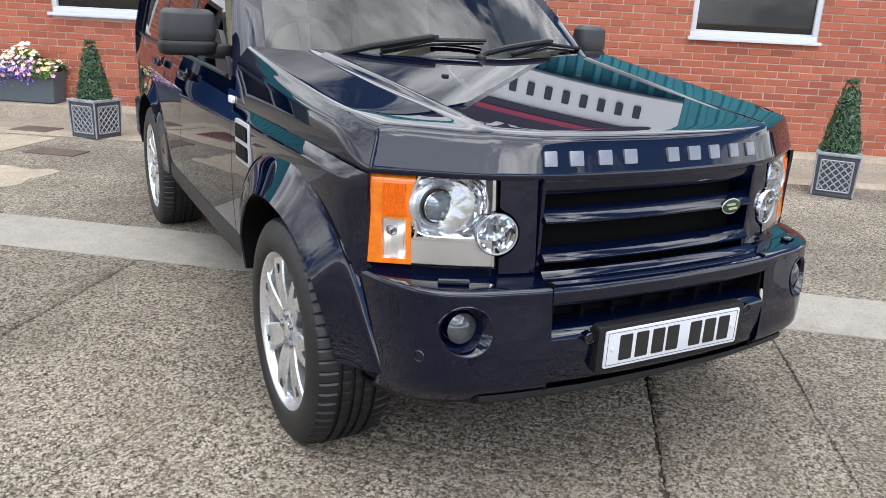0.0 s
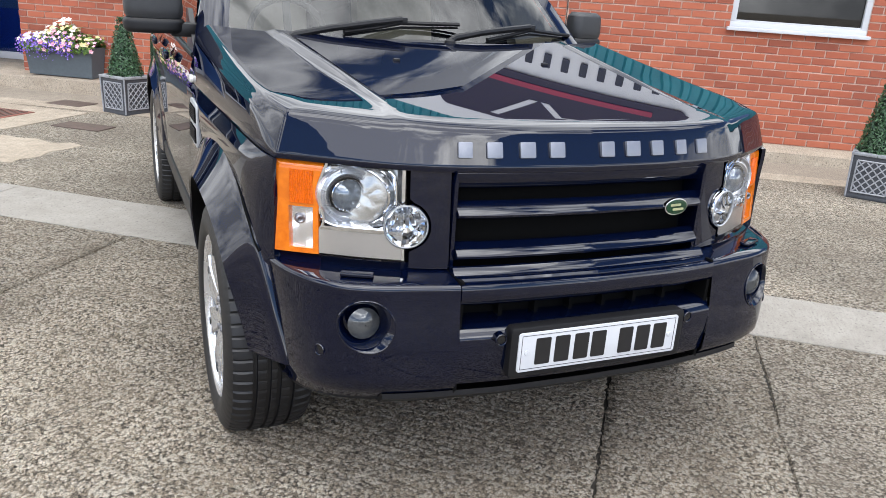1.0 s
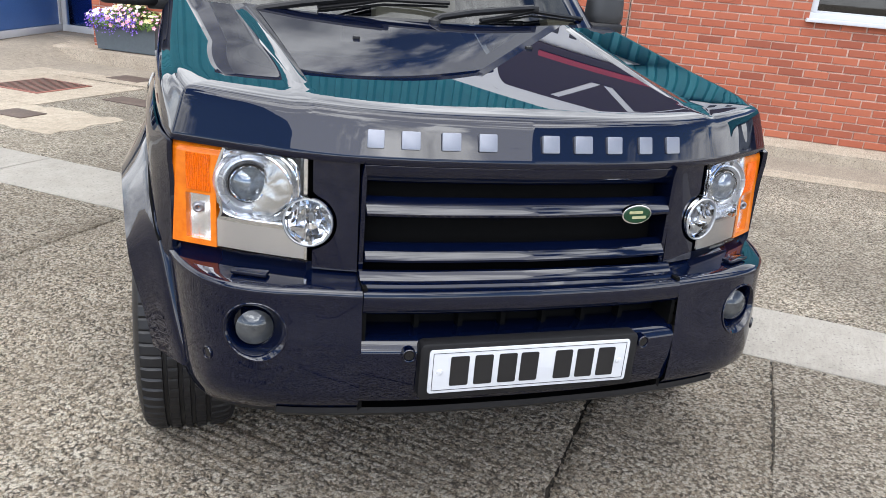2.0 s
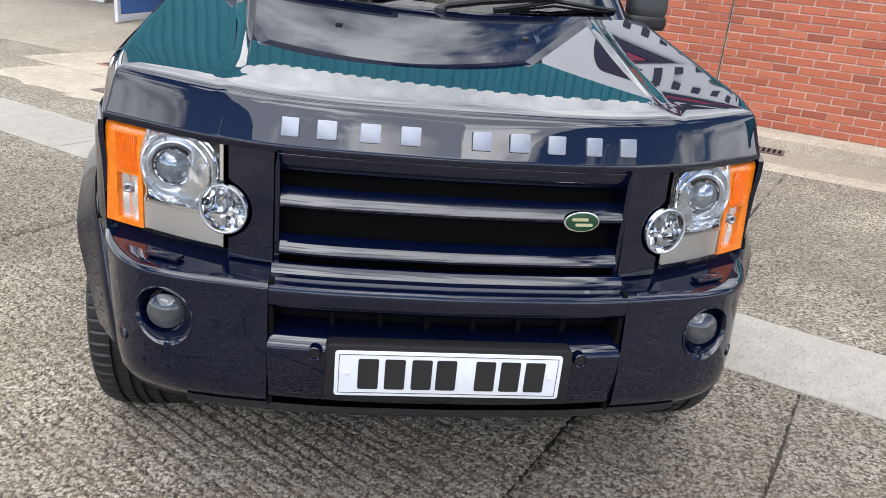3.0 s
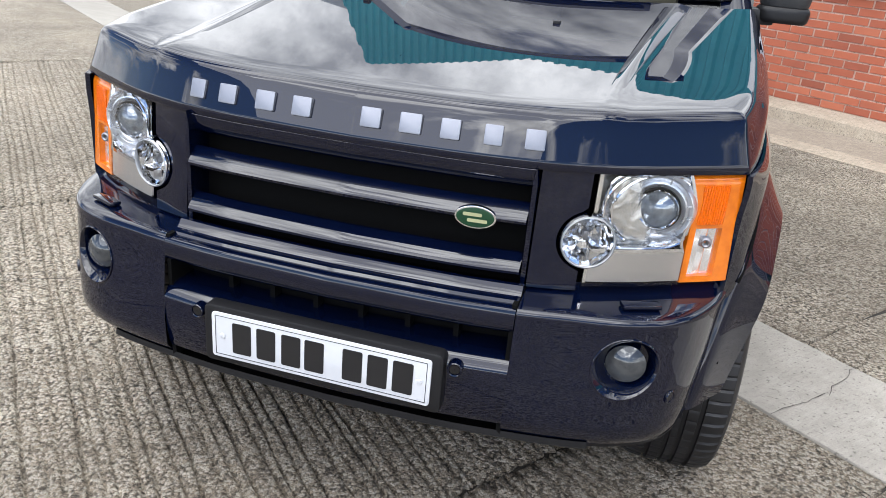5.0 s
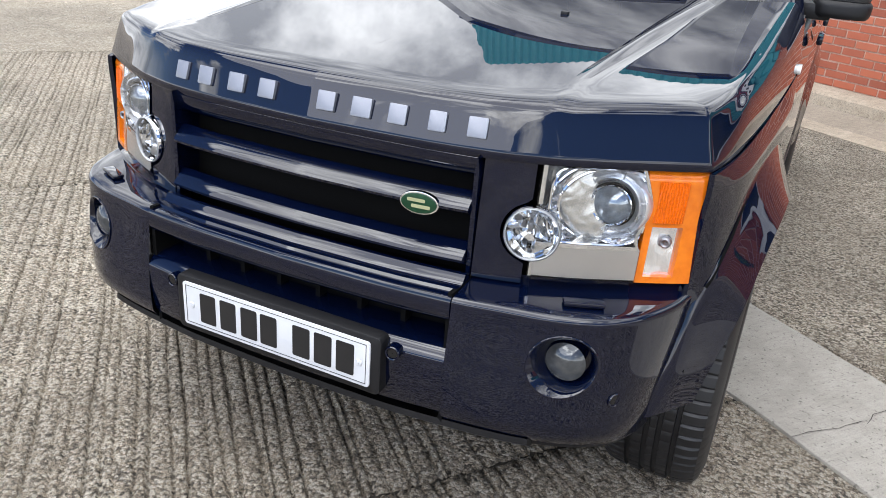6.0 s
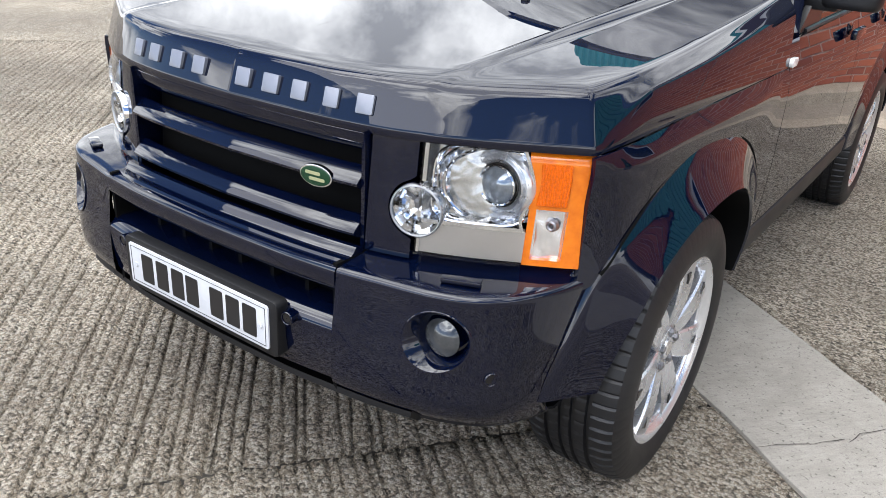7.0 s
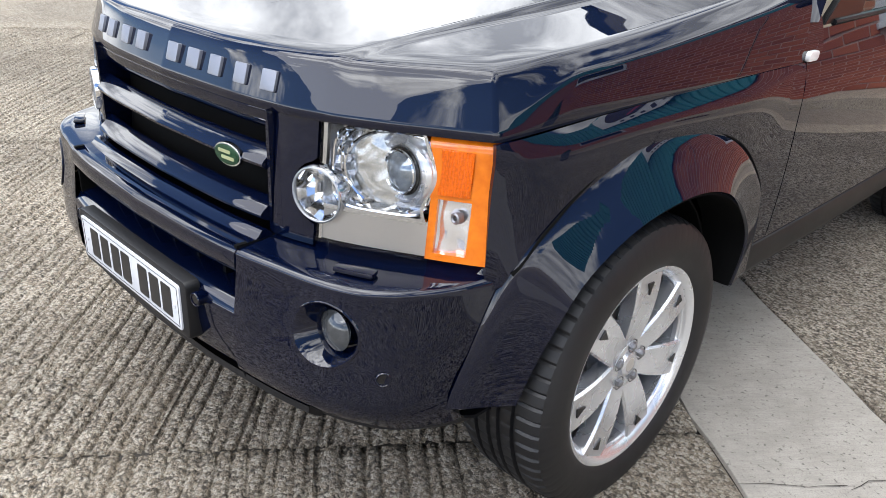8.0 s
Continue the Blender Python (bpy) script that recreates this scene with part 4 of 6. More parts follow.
# raised silver letters along the bonnet's front, as plain blocks
for x0, x1 in ((-.403, -.357), (-.326, -.274), (-.232, -.178), (-.143, -.090), (.017, .069), (.102, .158), (.191, .240), (.283, .328), (.366, .415)):
    xm = (x0 + x1) / 2
    x0, x1 = xm + (x0 - xm) * 0.84, xm + (x1 - xm) * 0.84
    lean = math.atan2(0.012, 0.041)
    yaw = math.atan2(FRONT(abs(xm) + 0.02) - FRONT(max(0, abs(xm) - 0.02)), 0.04 if abs(xm) > 0.02 else 0.08) * (1 if xm > 0 else -1)
    m = Matrix.Translation((xm, FRONT(abs(xm)) + 0.0035, 1.0165)) @ Matrix.Rotation(yaw, 4, "Z") @ Matrix.Rotation(-lean, 4, "X")
    part("raised_letter_block", prism(rounded(x0 - xm, x1 - xm, 0, 0.042, 0.003, 2), 0.012, 0.0015), LETTER_SILVER, car, "raised satin silver block", at=m)

# grille
for s in (1, -1):
    rows = []
    for z in spaced(0.722, 0.984, 30):
        gap = 0.0665 ** 2 - (z - 0.834) ** 2
        edge = 0.514 if gap <= 0 else min(0.514, 0.526 - math.sqrt(gap))
        rows.append([(x, nose_y(x, z) + 0.002, z) for x in spaced(0.412, edge, 8)])
    post = thick(grid(rows), 0.03)
    part("grille_side_panel", post if s > 0 else flip(post), PAINT, car, "smooth navy panel beside the grille")
    fin = prism([(0, 0.722), (0.010, 0.722), (0.010, 0.95), (0.005, 0.984), (0.0, 0.955)], 0.10)
    bmesh.ops.translate(fin, vec=(0.398, nose_y(0.40, 0.85) - 0.004, 0), verts=fin.verts)
    part("grille_fin", fin if s > 0 else flip(fin), PAINT, car)


def slat(profile, half=0.400, stand=0.0):
    xs = spaced(-half, half, 36)
    rows = [[(x, nose_y(x, z) + dy + stand, z) for x in xs] for dy, z in profile]
    bm = grid(rows)
    bm.verts.ensure_lookup_table()
    n = len(xs)
    bm.faces.new([bm.verts[k * n] for k in range(len(profile))])
    bm.faces.new([bm.verts[k * n + n - 1] for k in range(len(profile))])
    return bm


TOPBAR = [(0.09, 0.986), (0.004, 0.983), (-0.002, 0.976), (0.000, 0.960), (0.010, 0.943), (0.020, 0.934), (0.09, 0.930)]
part("grille_top_bar", slat(TOPBAR, 0.402), PAINT, car)
for zs in (0.0, -0.110):
    part("grille_slat", slat([(0.044, 0.894 + zs), (0.034, 0.900 + zs), (0.027, 0.899 + zs), (0.000, 0.876 + zs), (-0.005, 0.869 + zs), (-0.003, 0.863 + zs), (0.010, 0.855 + zs), (0.044, 0.850 + zs)], 0.396, -0.012), PAINT, car, "navy grille slat with a rounded nose")
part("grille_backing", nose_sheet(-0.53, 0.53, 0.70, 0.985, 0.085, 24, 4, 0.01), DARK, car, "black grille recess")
badge_y = nose_y(0.292, 0.867) - 0.020
ring = [(0.0440 * math.cos(2 * math.pi * i / 40), 0.0250 * math.sin(2 * math.pi * i / 40)) for i in range(40)]
badge = part("badge", prism(ring, 0.010, 0.0015), CHROME, car, "oval badge with a silver rim", at=Matrix.Translation((0.292, badge_y, 0.867)) @ Matrix.Rotation(0.10, 4, "Z"))
inner = [(x * 0.91, z * 0.87) for x, z in ring]
part("badge_face", prism(inner, 0.004, 0.0008), BADGE, badge, "green enamel face", at=Matrix.Translation((0, -0.0025, 0)))
for x0, x1, z0 in ((-0.026, 0.014, 0.003), (-0.016, 0.026, -0.010)):
    part("badge_bar", prism(rounded(x0, x1, z0, z0 + 0.007, 0.002, 2), 0.002), GOLD, badge, at=Matrix.Translation((0, -0.0040, 0)))


# headlamps
AMB_EDGE = curve((0.735, 0.726), (0.80, 0.726), (0.835, 0.718), (0.87, 0.727), (0.91, 0.732), (0.95, 0.722), (0.993, 0.706))


def strip_sheet(x_of_z0, x_of_z1, z0, z1, back, deep, nx=8, nz=12, push=None):
    rows = []
    for z in spaced(z0, z1, nz):
        a, b = x_of_z0(z), x_of_z1(z)
        rows.append([(x, nose_y(x, z) + back + (push(x, z) if push else 0), z) for x in spaced(a, b, nx)])
    bm = grid(rows)
    return thick(bm, deep) if deep else bm


def dish(cx, cz, r, depth, back, n=40, rings=5):
    """A round reflector bowl, facing forwards."""
    pr = [(depth * (1 - (k / rings) ** 2), r * max(0.06, k / rings)) for k in range(rings + 1)]
    bm = lathe(pr, n, "Y")
    bmesh.ops.translate(bm, vec=(cx, back, cz), verts=bm.verts)
    return bm


def faceted(bm, seed, jitter):
    """Tilts the facets of a bowl a little, each its own way."""
    rnd = random.Random(seed)
    for v in bm.verts:
        v.co.y += rnd.uniform(-jitter, jitter)
    return bm


def hoop(cx, cz, r0, r1, y0, y1, n=48):
    w = (r1 - r0) / 4
    bm = lathe([(y1, r0), (y0 + 0.002, r0 + w * 0.5), (y0, r0 + 2 * w), (y0 + 0.002, r1 - w * 0.5), (y1, r1)], n, "Y")
    bmesh.ops.translate(bm, vec=(cx, 0, cz), verts=bm.verts)
    return bm


def ball_cap(cx, cz, r, y, bulge, n=36, rings=7):
    bm = lathe([(-bulge * (1 - (k / rings) ** 2), r * max(0.02, k / rings)) for k in range(rings + 1)], n, "Y")
    bmesh.ops.translate(bm, vec=(cx, y, cz), verts=bm.verts)
    return bm


PX, PZ, RX, RZ = 0.653, 0.897, 0.526, 0.834


def bowl_edge(a):
    """A point on the bowl's outline, a square with well rounded corners."""
    c, sn = math.cos(a), math.sin(a)
    r = 1.0 / (abs(c / 0.090) ** 4.5 + abs(sn / 0.081) ** 4.5) ** (1 / 4.5)
    return 0.634 + r * c, 0.898 + r * sn


def lamp_bowl(px, pz, y):
    """Flutes that fan out from the projector to the outline, each one bent a little its own way."""
    rnd = random.Random(12)
    n, rows = 34, []
    tilt = [rnd.uniform(0.001, 0.008) for _ in range(n)]
    for f, back in ((0.0, 0.016), (0.18, 0.011), (0.36, 0.006), (0.54, 0.000), (0.72, -0.007), (0.90, -0.015), (1.0, -0.019)):
        row = []
        for i in range(n):
            a = 2 * math.pi * i / n
            ex, ez = bowl_edge(a)
            sx, sz = px + 0.072 * math.cos(a), pz + 0.072 * math.sin(a)
            x, z = sx + (ex - sx) * f, sz + (ez - sz) * f
            slope = nose_y(x, z) - nose_y(px, pz)
            row.append((x, y + back + slope * f + (tilt[i] * (1 if i % 2 else -1) + rnd.uniform(-0.0025, 0.0025)) * math.sin(math.pi * min(f, 0.95)), z))
        rows.append(row)
    return grid(rows, loop=True)


def bowl_rim():
    pts = []
    for i in range(61):
        x, z = bowl_edge(2 * math.pi * i / 60)
        pts.append((x, nose_y(x, z) + 0.009, z))
    return tube(pts, 0.0032, 6)


for s in (1, -1):
    def side_part(name, bm, mat, label="", parent=None, sharp=32):
        return part(name, bm if s > 0 else flip(bm), mat, parent or lamp, label, sharp=sharp)
    lamp = part("headlamp", (lambda b: b if s > 0 else flip(b))(nose_sheet(0.522, 0.832, 0.733, 0.990, 0.075, 14, 6, 0.01)), DARK, car, "clear headlamp with an amber indicator")
    side_part("reflector", strip_sheet(lambda z: 0.532, AMB_EDGE, 0.815, 0.984, 0.052, 0, 20, 14, lambda x, z: 0.008 * math.sin(24 * x + 18 * z)), LAMP_SILVER, "bright lamp reflector", sharp=20)
    side_part("reflector_wall", grid([[(0.529, nose_y(0.53, z) + 0.004, z), (0.531, nose_y(0.53, z) + 0.03, z), (0.534, nose_y(0.53, z) + 0.07, z)] for z in spaced(0.815, 0.984, 6)]), REFLECTOR)
    side_part("lower_panel", strip_sheet(lambda z: 0.530, AMB_EDGE, 0.741, 0.810, 0.008, 0.02), SATIN_SILVER, "satin silver panel below the lamp")
    bowl_y = nose_y(PX, PZ) + 0.030
    bowl = side_part("lamp_bowl", lamp_bowl(PX, PZ, bowl_y), FACETS, "faceted chrome bowl round the projector", sharp=4)
    side_part("bowl_rim", bowl_rim(), CHROME, "", bowl)
    for r_, a0, a1 in ((0.094, 112, 232), (0.112, 128, 205)):
        arc = [(PX + r_ * math.cos(radians(a)), nose_y(PX + r_ * math.cos(radians(a)), PZ) + 0.020, PZ + r_ * 0.86 * math.sin(radians(a))) for a in spaced(a0, a1, 18)]
        side_part("bowl_fin", tube(arc, 0.0036, 6), CHROME, "", bowl)
    side_part("chrome_edge", strip_sheet(lambda z: 0.532, AMB_EDGE, 0.808, 0.817, 0.003, 0.03, 20, 2), CHROME)
    side_part("chrome_upright", strip_sheet(lambda z: 0.526, lambda z: 0.532, 0.741, 0.772, 0.002, 0.06, 2, 4), CHROME)
    side_part("chrome_upright", strip_sheet(lambda z: 0.526, lambda z: 0.534, 0.897, 0.985, 0.002, 0.014, 2, 4), CHROME)
    side_part("chrome_top", strip_sheet(lambda z: 0.530, AMB_EDGE, 0.980, 0.987, 0.004, 0.014, 20, 2), CHROME)
    side_part("chrome_side", strip_sheet(lambda z: AMB_EDGE(z) - 0.006, AMB_EDGE, 0.812, 0.984, 0.002, 0.03, 2, 16), CHROME)
    py = nose_y(PX, PZ) + 0.022
    ring_bm = lathe([(py + 0.046, 0.088), (py + 0.026, 0.080), (py + 0.012, 0.0745), (py + 0.009, 0.0715), (py + 0.011, 0.069), (py + 0.016, 0.064), (py + 0.012, 0.0605), (py + 0.011, 0.057), (py + 0.015, 0.0525), (py + 0.018, 0.047)], 56, "Y")
    bmesh.ops.translate(ring_bm, vec=(PX, 0, PZ), verts=ring_bm.verts)
    bezel = side_part("projector_bezel", ring_bm, ALLOY, "silver projector surround")
    side_part("projector_collar", hoop(PX, PZ, 0.0440, 0.0490, py + 0.0125, py + 0.05), SATIN_BLACK, "", bezel)
    side_part("projector_rim", hoop(PX, PZ, 0.0385, 0.0448, py + 0.004, py + 0.05), CHROME, "", bezel)
    for a in range(0, 360, 60):
        b = box(0.003, 0.005, 0.015, (PX + 0.067 * math.cos(radians(a + 15)), py + 0.013, PZ + 0.067 * math.sin(radians(a + 15))), turn=Matrix.Rotation(radians(-(a + 15) + 90), 4, "Y"))
        side_part("bezel_tab", b, VENT_GREY, "", bezel)
    side_part("projector_lens", ball_cap(PX, PZ, 0.0390, py + 0.010, 0.016), PROJECTOR, "domed projector lens")
    # amber indicator, wrapping round to the wing
    side_part("indicator", strip_sheet(AMB_EDGE, lambda z: 0.821 + 0.010 * (0.99 - z) / 0.25, 0.862, 0.991, 0.004, 0.02, 10, 20, lambda x, z: 0.018 * smooth01((z - 0.962) / 0.03)), AMBER, "amber indicator lens")
    side_part("indicator_rim", strip_sheet(lambda z: 0.727, lambda z: 0.740, 0.738, 0.862, 0.004, 0.02, 3, 8), AMBER)
    side_part("indicator_rim", strip_sheet(lambda z: 0.796, lambda z: 0.821 + 0.010 * (0.99 - z) / 0.25, 0.738, 0.862, 0.004, 0.02, 3, 8), AMBER)
    side_part("indicator_rim", strip_sheet(lambda z: 0.740, lambda z: 0.796, 0.738, 0.752, 0.004, 0.02, 4, 2), AMBER)
    side_part("indicator_grid", strip_sheet(lambda z: 0.742, lambda z: 0.794, 0.872, 0.958, -0.0005, 0.004, 60, 20, lambda x, z: 0.0012 * math.sin(1150 * (x - 0.768) * (1 + 60 * (z - 0.915) ** 2))), AMBER_DEEP, "ribbed orange centre")
    side_part("side_lamp", strip_sheet(lambda z: 0.728, lambda z: 0.808, 0.742, 0.870, 0.022, 0, 10, 10, lambda x, z: 0.0022 * math.sin(190 * x) + 0.0016 * math.sin(90 * z + 60 * x)), SIDE_CHROME, "clear side lamp", sharp=12)
    sx, sz = 0.768, 0.826
    side_part("side_bulb", hoop(sx, sz, 0.004, 0.013, nose_y(sx, sz) + 0.008, nose_y(sx, sz) + 0.022, 20), STEEL, "small bulb holder")
    # round driving lamp that overlaps the inner edge
    turn_in = Matrix.Translation((RX, nose_y(RX, RZ) - 0.010, RZ)) @ Matrix.Rotation(0.30, 4, "Z")

    def round_part(name, bm, mat, label="", parent=None, sharp=32):
        bmesh.ops.transform(bm, matrix=turn_in, verts=bm.verts)
        return side_part(name, bm, mat, label, parent, sharp)
    drive = round_part("driving_lamp", hoop(0, 0, 0.0572, 0.060, 0.0, 0.05), CHROME, "round driving lamp")
    round_part("driving_rim", hoop(0, 0, 0.0540, 0.0573, -0.002, 0.04), VENT_GREY, "", drive)
    round_part("driving_reflector", faceted(dish(0, 0, 0.0545, 0.035, 0.006, 14, 4), 5, 0.0050), FACETS, "faceted reflector", drive, sharp=1)
    round_part("driving_bulb", box(0.011, 0.02, 0.022, (-0.004, 0.026, 0.010), bevel=0.004), STEEL, "", drive)
    round_part("driving_lens", ball_cap(0, 0, 0.0540, 0.002, 0.007), LENS, "", drive)
    side_part("lens", strip_sheet(lambda z: 0.524, lambda z: AMB_EDGE(z) + 0.001, 0.736, 0.989, -0.003, 0, 24, 14), LENS, "clear outer lens")

# wings, doors and rear quarters
ARCH_OUT = curve((0.35, 0.70), (0.39, 0.72), (0.46, 0.80), (0.59, 0.89), (0.742, 0.945), (0.95, 0.934), (1.17, 0.867), (1.33, 0.745), (1.40, 0.63), (1.425, 0.42))
REAR = WHEELBASE
ARCH_REAR = curve((REAR + 0.175, 0.42), (REAR + 0.20, 0.63), (REAR + 0.27, 0.745), (REAR + 0.43, 0.867), (REAR + 0.65, 0.934), (REAR + 0.90, 0.934), (REAR + 1.12, 0.867), (REAR + 1.28, 0.745), (REAR + 1.35, 0.63), (REAR + 1.375, 0.42))


def side_panel(ys, low, high, n=12):
    return thick(grid([[(side_x(y, low(y) + (high(y) - low(y)) * k / n), y, low(y) + (high(y) - low(y)) * k / n) for y in ys] for k in range(n + 1)]), 0.012)


BELT = curve((1.5, 1.098), (2.5, 1.118), (4.7, 1.135))


def wing():
    """The wing's side, with a narrow face leaning in above its shoulder crease."""
    ys = spaced(0.350, 1.40, 54) + [1.405, 1.41, 1.415, 1.42, 1.425, 1.43, 1.46, 1.512]
    lines = []
    for y in ys:
        top, base, fade = SHUT_Z(y) - 0.009, ARCH_OUT(y) - 0.02, 0.3 + 0.7 * smooth01((y - 0.36) / 0.2)
        crease = top - 0.020 - 0.020 * (1 - smooth01((y - 1.15) / 0.33))
        proud = 0.010 * fade * (1 - 0.85 * smooth01((y - 1.15) / 0.33))
        zs = [base + (crease - 0.006 - base) * k / 10 for k in range(11)] + [crease - 0.002, crease + 0.002, crease + 0.007] + [crease + 0.007 + (top - crease - 0.007) * k / 3 for k in (1, 2, 3)]
        line = []
        for z in zs:
            lift = smooth01((z - crease + 0.16) / 0.16) if z < crease else 1 - (z - crease) / (top - crease)
            line.append((side_x(y, z) + proud * lift, y, z))
        lines.append(line)
    return thick(grid([list(r) for r in zip(*lines)]), 0.012)


both(wing, "front_wing", PAINT, car, "glossy navy front wing")
for s in (1, -1):
    for y0, y1, low, nm in ((1.518, 2.60, lambda y: 0.44, "front_door"), (2.606, 3.42, lambda y: max(0.44, ARCH_REAR(y) - 0.02) if y > REAR + 0.17 else 0.44, "rear_door"), (3.426, 4.70, lambda y: ARCH_REAR(y) - 0.02 if y < REAR + 1.37 else 0.40, "rear_quarter")):
        bm = side_panel(spaced(y0, y1, 40), low, BELT, 14)
        door = part(nm, bm if s > 0 else flip(bm), PAINT, car, "glossy navy " + nm.replace("_", " "))
        if nm != "rear_quarter":
            hy = y1 - 0.17
            h = box(0.024, 0.20, 0.040, (side_x(hy, 1.04) + 0.030, hy, 1.045), bevel=0.010)
            part("door_handle", h if s > 0 else flip(h), PAINT, door, "body coloured pull handle")
            c = ball_cap(0, 0, 0.045, 0, 0.002, 24, 4)
            bmesh.ops.transform(c, matrix=Matrix.Translation((side_x(hy, 1.04) + 0.002, hy + 0.01, 1.042)) @ Matrix.Rotation(radians(90), 4, "Z") @ Matrix.Diagonal((1.2, 1, 0.8, 1)), verts=c.verts)
            part("handle_recess", c if s > 0 else flip(c), PAINT, door)
both(lambda: tube([(side_x(y, 1.02) - 0.016, y, SHUT_Z(y) - 0.006) for y in spaced(0.40, 1.50, 24)], 0.008, 6), "bonnet_seal", DARK, car, "black seal under the bonnet edge")
# wing top behind the bonnet, running up to the windscreen pillar
both(lambda: thick(grid([[(side_x(y, 1.03) - 0.035 * k * k, y, 1.026 + 0.125 * k) for y in spaced(1.503, 1.62, 4)] for k in spaced(0, 1, 4)]), 0.01), "wing_corner", PAINT, car)


def flare(front=True, inside=False):
    """The proud wheel arch lip: outer edge, crown, lip and return."""
    if front:
        outer = [(0.800, 0.290, 0.420), (0.828, 0.338, 0.570), (0.847, 0.390, 0.715), (0.860, 0.455, 0.805), (0.872, 0.590, 0.893), (0.883, 0.742, 0.945), (0.897, 0.950, 0.934), (0.909, 1.170, 0.867), (0.917, 1.330, 0.745), (0.917, 1.400, 0.630), (0.908, 1.425, 0.430)]
        inner = [(0.890, 0.418, 0.415), (0.913, 0.438, 0.520), (0.940, 0.470, 0.625), (0.953, 0.520, 0.700), (0.965, 0.620, 0.765), (0.976, 0.733, 0.802), (0.980, 0.893, 0.809), (0.975, 1.075, 0.761), (0.960, 1.226, 0.659), (0.953, 1.288, 0.557), (0.937, 1.290, 0.430)]
    else:
        m = REAR + 2 * HUB_Y
        f_out = [(0.917, 1.425, 0.430), (0.917, 1.400, 0.630), (0.917, 1.330, 0.745), (0.914, 1.170, 0.867), (0.910, 0.950, 0.934)]
        f_in = [(0.940, 1.290, 0.430), (0.950, 1.288, 0.557), (0.955, 1.226, 0.659), (0.957, 1.075, 0.761), (0.957, 0.893, 0.809)]
        outer = [(x, m - y, z) for x, y, z in f_out] + [(x - 0.012, y + REAR, z) for x, y, z in reversed(f_out)]
        inner = [(x, m - y, z) for x, y, z in f_in] + [(x - 0.006, y + REAR, z) for x, y, z in reversed(f_in)]
    oc = [spline([p[k] for p in outer]) for k in range(3)]
    ic = [spline([p[k] for p in inner]) for k in range(3)]
    rows = []
    crown = curve((-0.10, -0.014), (0.0, 0.004), (0.05, 0.0075), (0.12, 0.0090), (0.20, 0.0088), (0.35, 0.0070), (0.65, 0.0030), (0.9, 0.0005), (1.0, 0.0))
    bulge = [(f, crown(f)) for f in (-0.10, -0.05, 0.0, 0.025, 0.05, 0.085, 0.12, 0.16, 0.20, 0.27, 0.35, 0.45, 0.55, 0.65, 0.78, 0.9, 1.0)]
    ts = spaced(0, len(outer) - 1, 140)
    for f, b in bulge:
        rows.append([(oc[0](t) + (ic[0](t) - oc[0](t)) * f + b, oc[1](t) + (ic[1](t) - oc[1](t)) * f - (b * 0.4 if front and t < 4 else 0), oc[2](t) + (ic[2](t) - oc[2](t)) * f + b * 0.3) for t in ts])
    cy = HUB_Y if front else HUB_Y + REAR
    for dx, sc in ((-0.006, 0.990), (-0.022, 0.984), (-0.13, 0.990)):
        rows.append([(ic[0](t) + dx, cy + (ic[1](t) - cy) * sc, 0.37 + (ic[2](t) - 0.37) * sc) for t in ts])
    return thick(grid(rows[-3:] if inside else rows[:-1]), 0.004)


both(lambda: flare(True), "front_arch_flare", PAINT, car, "wide navy wheel arch flare", sharp=40)
both(lambda: tube([(side_x(y, z) + 0.001, y, z) for y, z in [(0.395 + 0.985 * k, ARCH_OUT(0.395 + 0.985 * k) - 0.004) for k in spaced(0, 1, 70)]], 0.0045, 6), "flare_seal", DARK, car, "black seal above the arch flare")
for fr in (True, False):
    both(lambda: flare(fr, True), "arch_return", DARK, car, "black inner edge of the wheel arch")
both(lambda: flare(False), "rear_arch_flare", PAINT, car, "wide navy wheel arch flare", sharp=40)


def well(cy):
    rows = []
    for x in (0.55, 0.70, 0.86):
        rows.append([(x, cy + 0.47 * math.cos(a), 0.37 + 0.44 * math.sin(a)) for a in spaced(-0.12, math.pi - 0.35, 24)])
    bm = grid(rows)
    grid([[(0.55, cy - 0.50, z) for z in (0.30, 0.6, 0.82)], [(0.55, cy + 0.50, z) for z in (0.30, 0.6, 0.82)]], bm)
    return thick(bm, 0.006)


for c in (HUB_Y, HUB_Y + REAR):
    both(lambda: well(c), "wheel_arch_liner", DARK, car, "black wheel arch liner")
both(lambda: thick(grid([[(side_x(y, 0.44) - dx, y, z) for y in spaced(1.41, 3.02, 20)] for dx, z in ((0.002, 0.512), (-0.014, 0.504), (-0.018, 0.490), (-0.014, 0.430), (0.006, 0.395), (0.03, 0.375), (0.12, 0.355))]), 0.006), "sill", BLACK, car, "black plastic sill")


# side vents and indicator repeaters
def vent_frame():
    bm = prism(rounded(-0.105, 0.105, -0.078, 0.078, 0.020), 0.014, 0.004)
    return bm


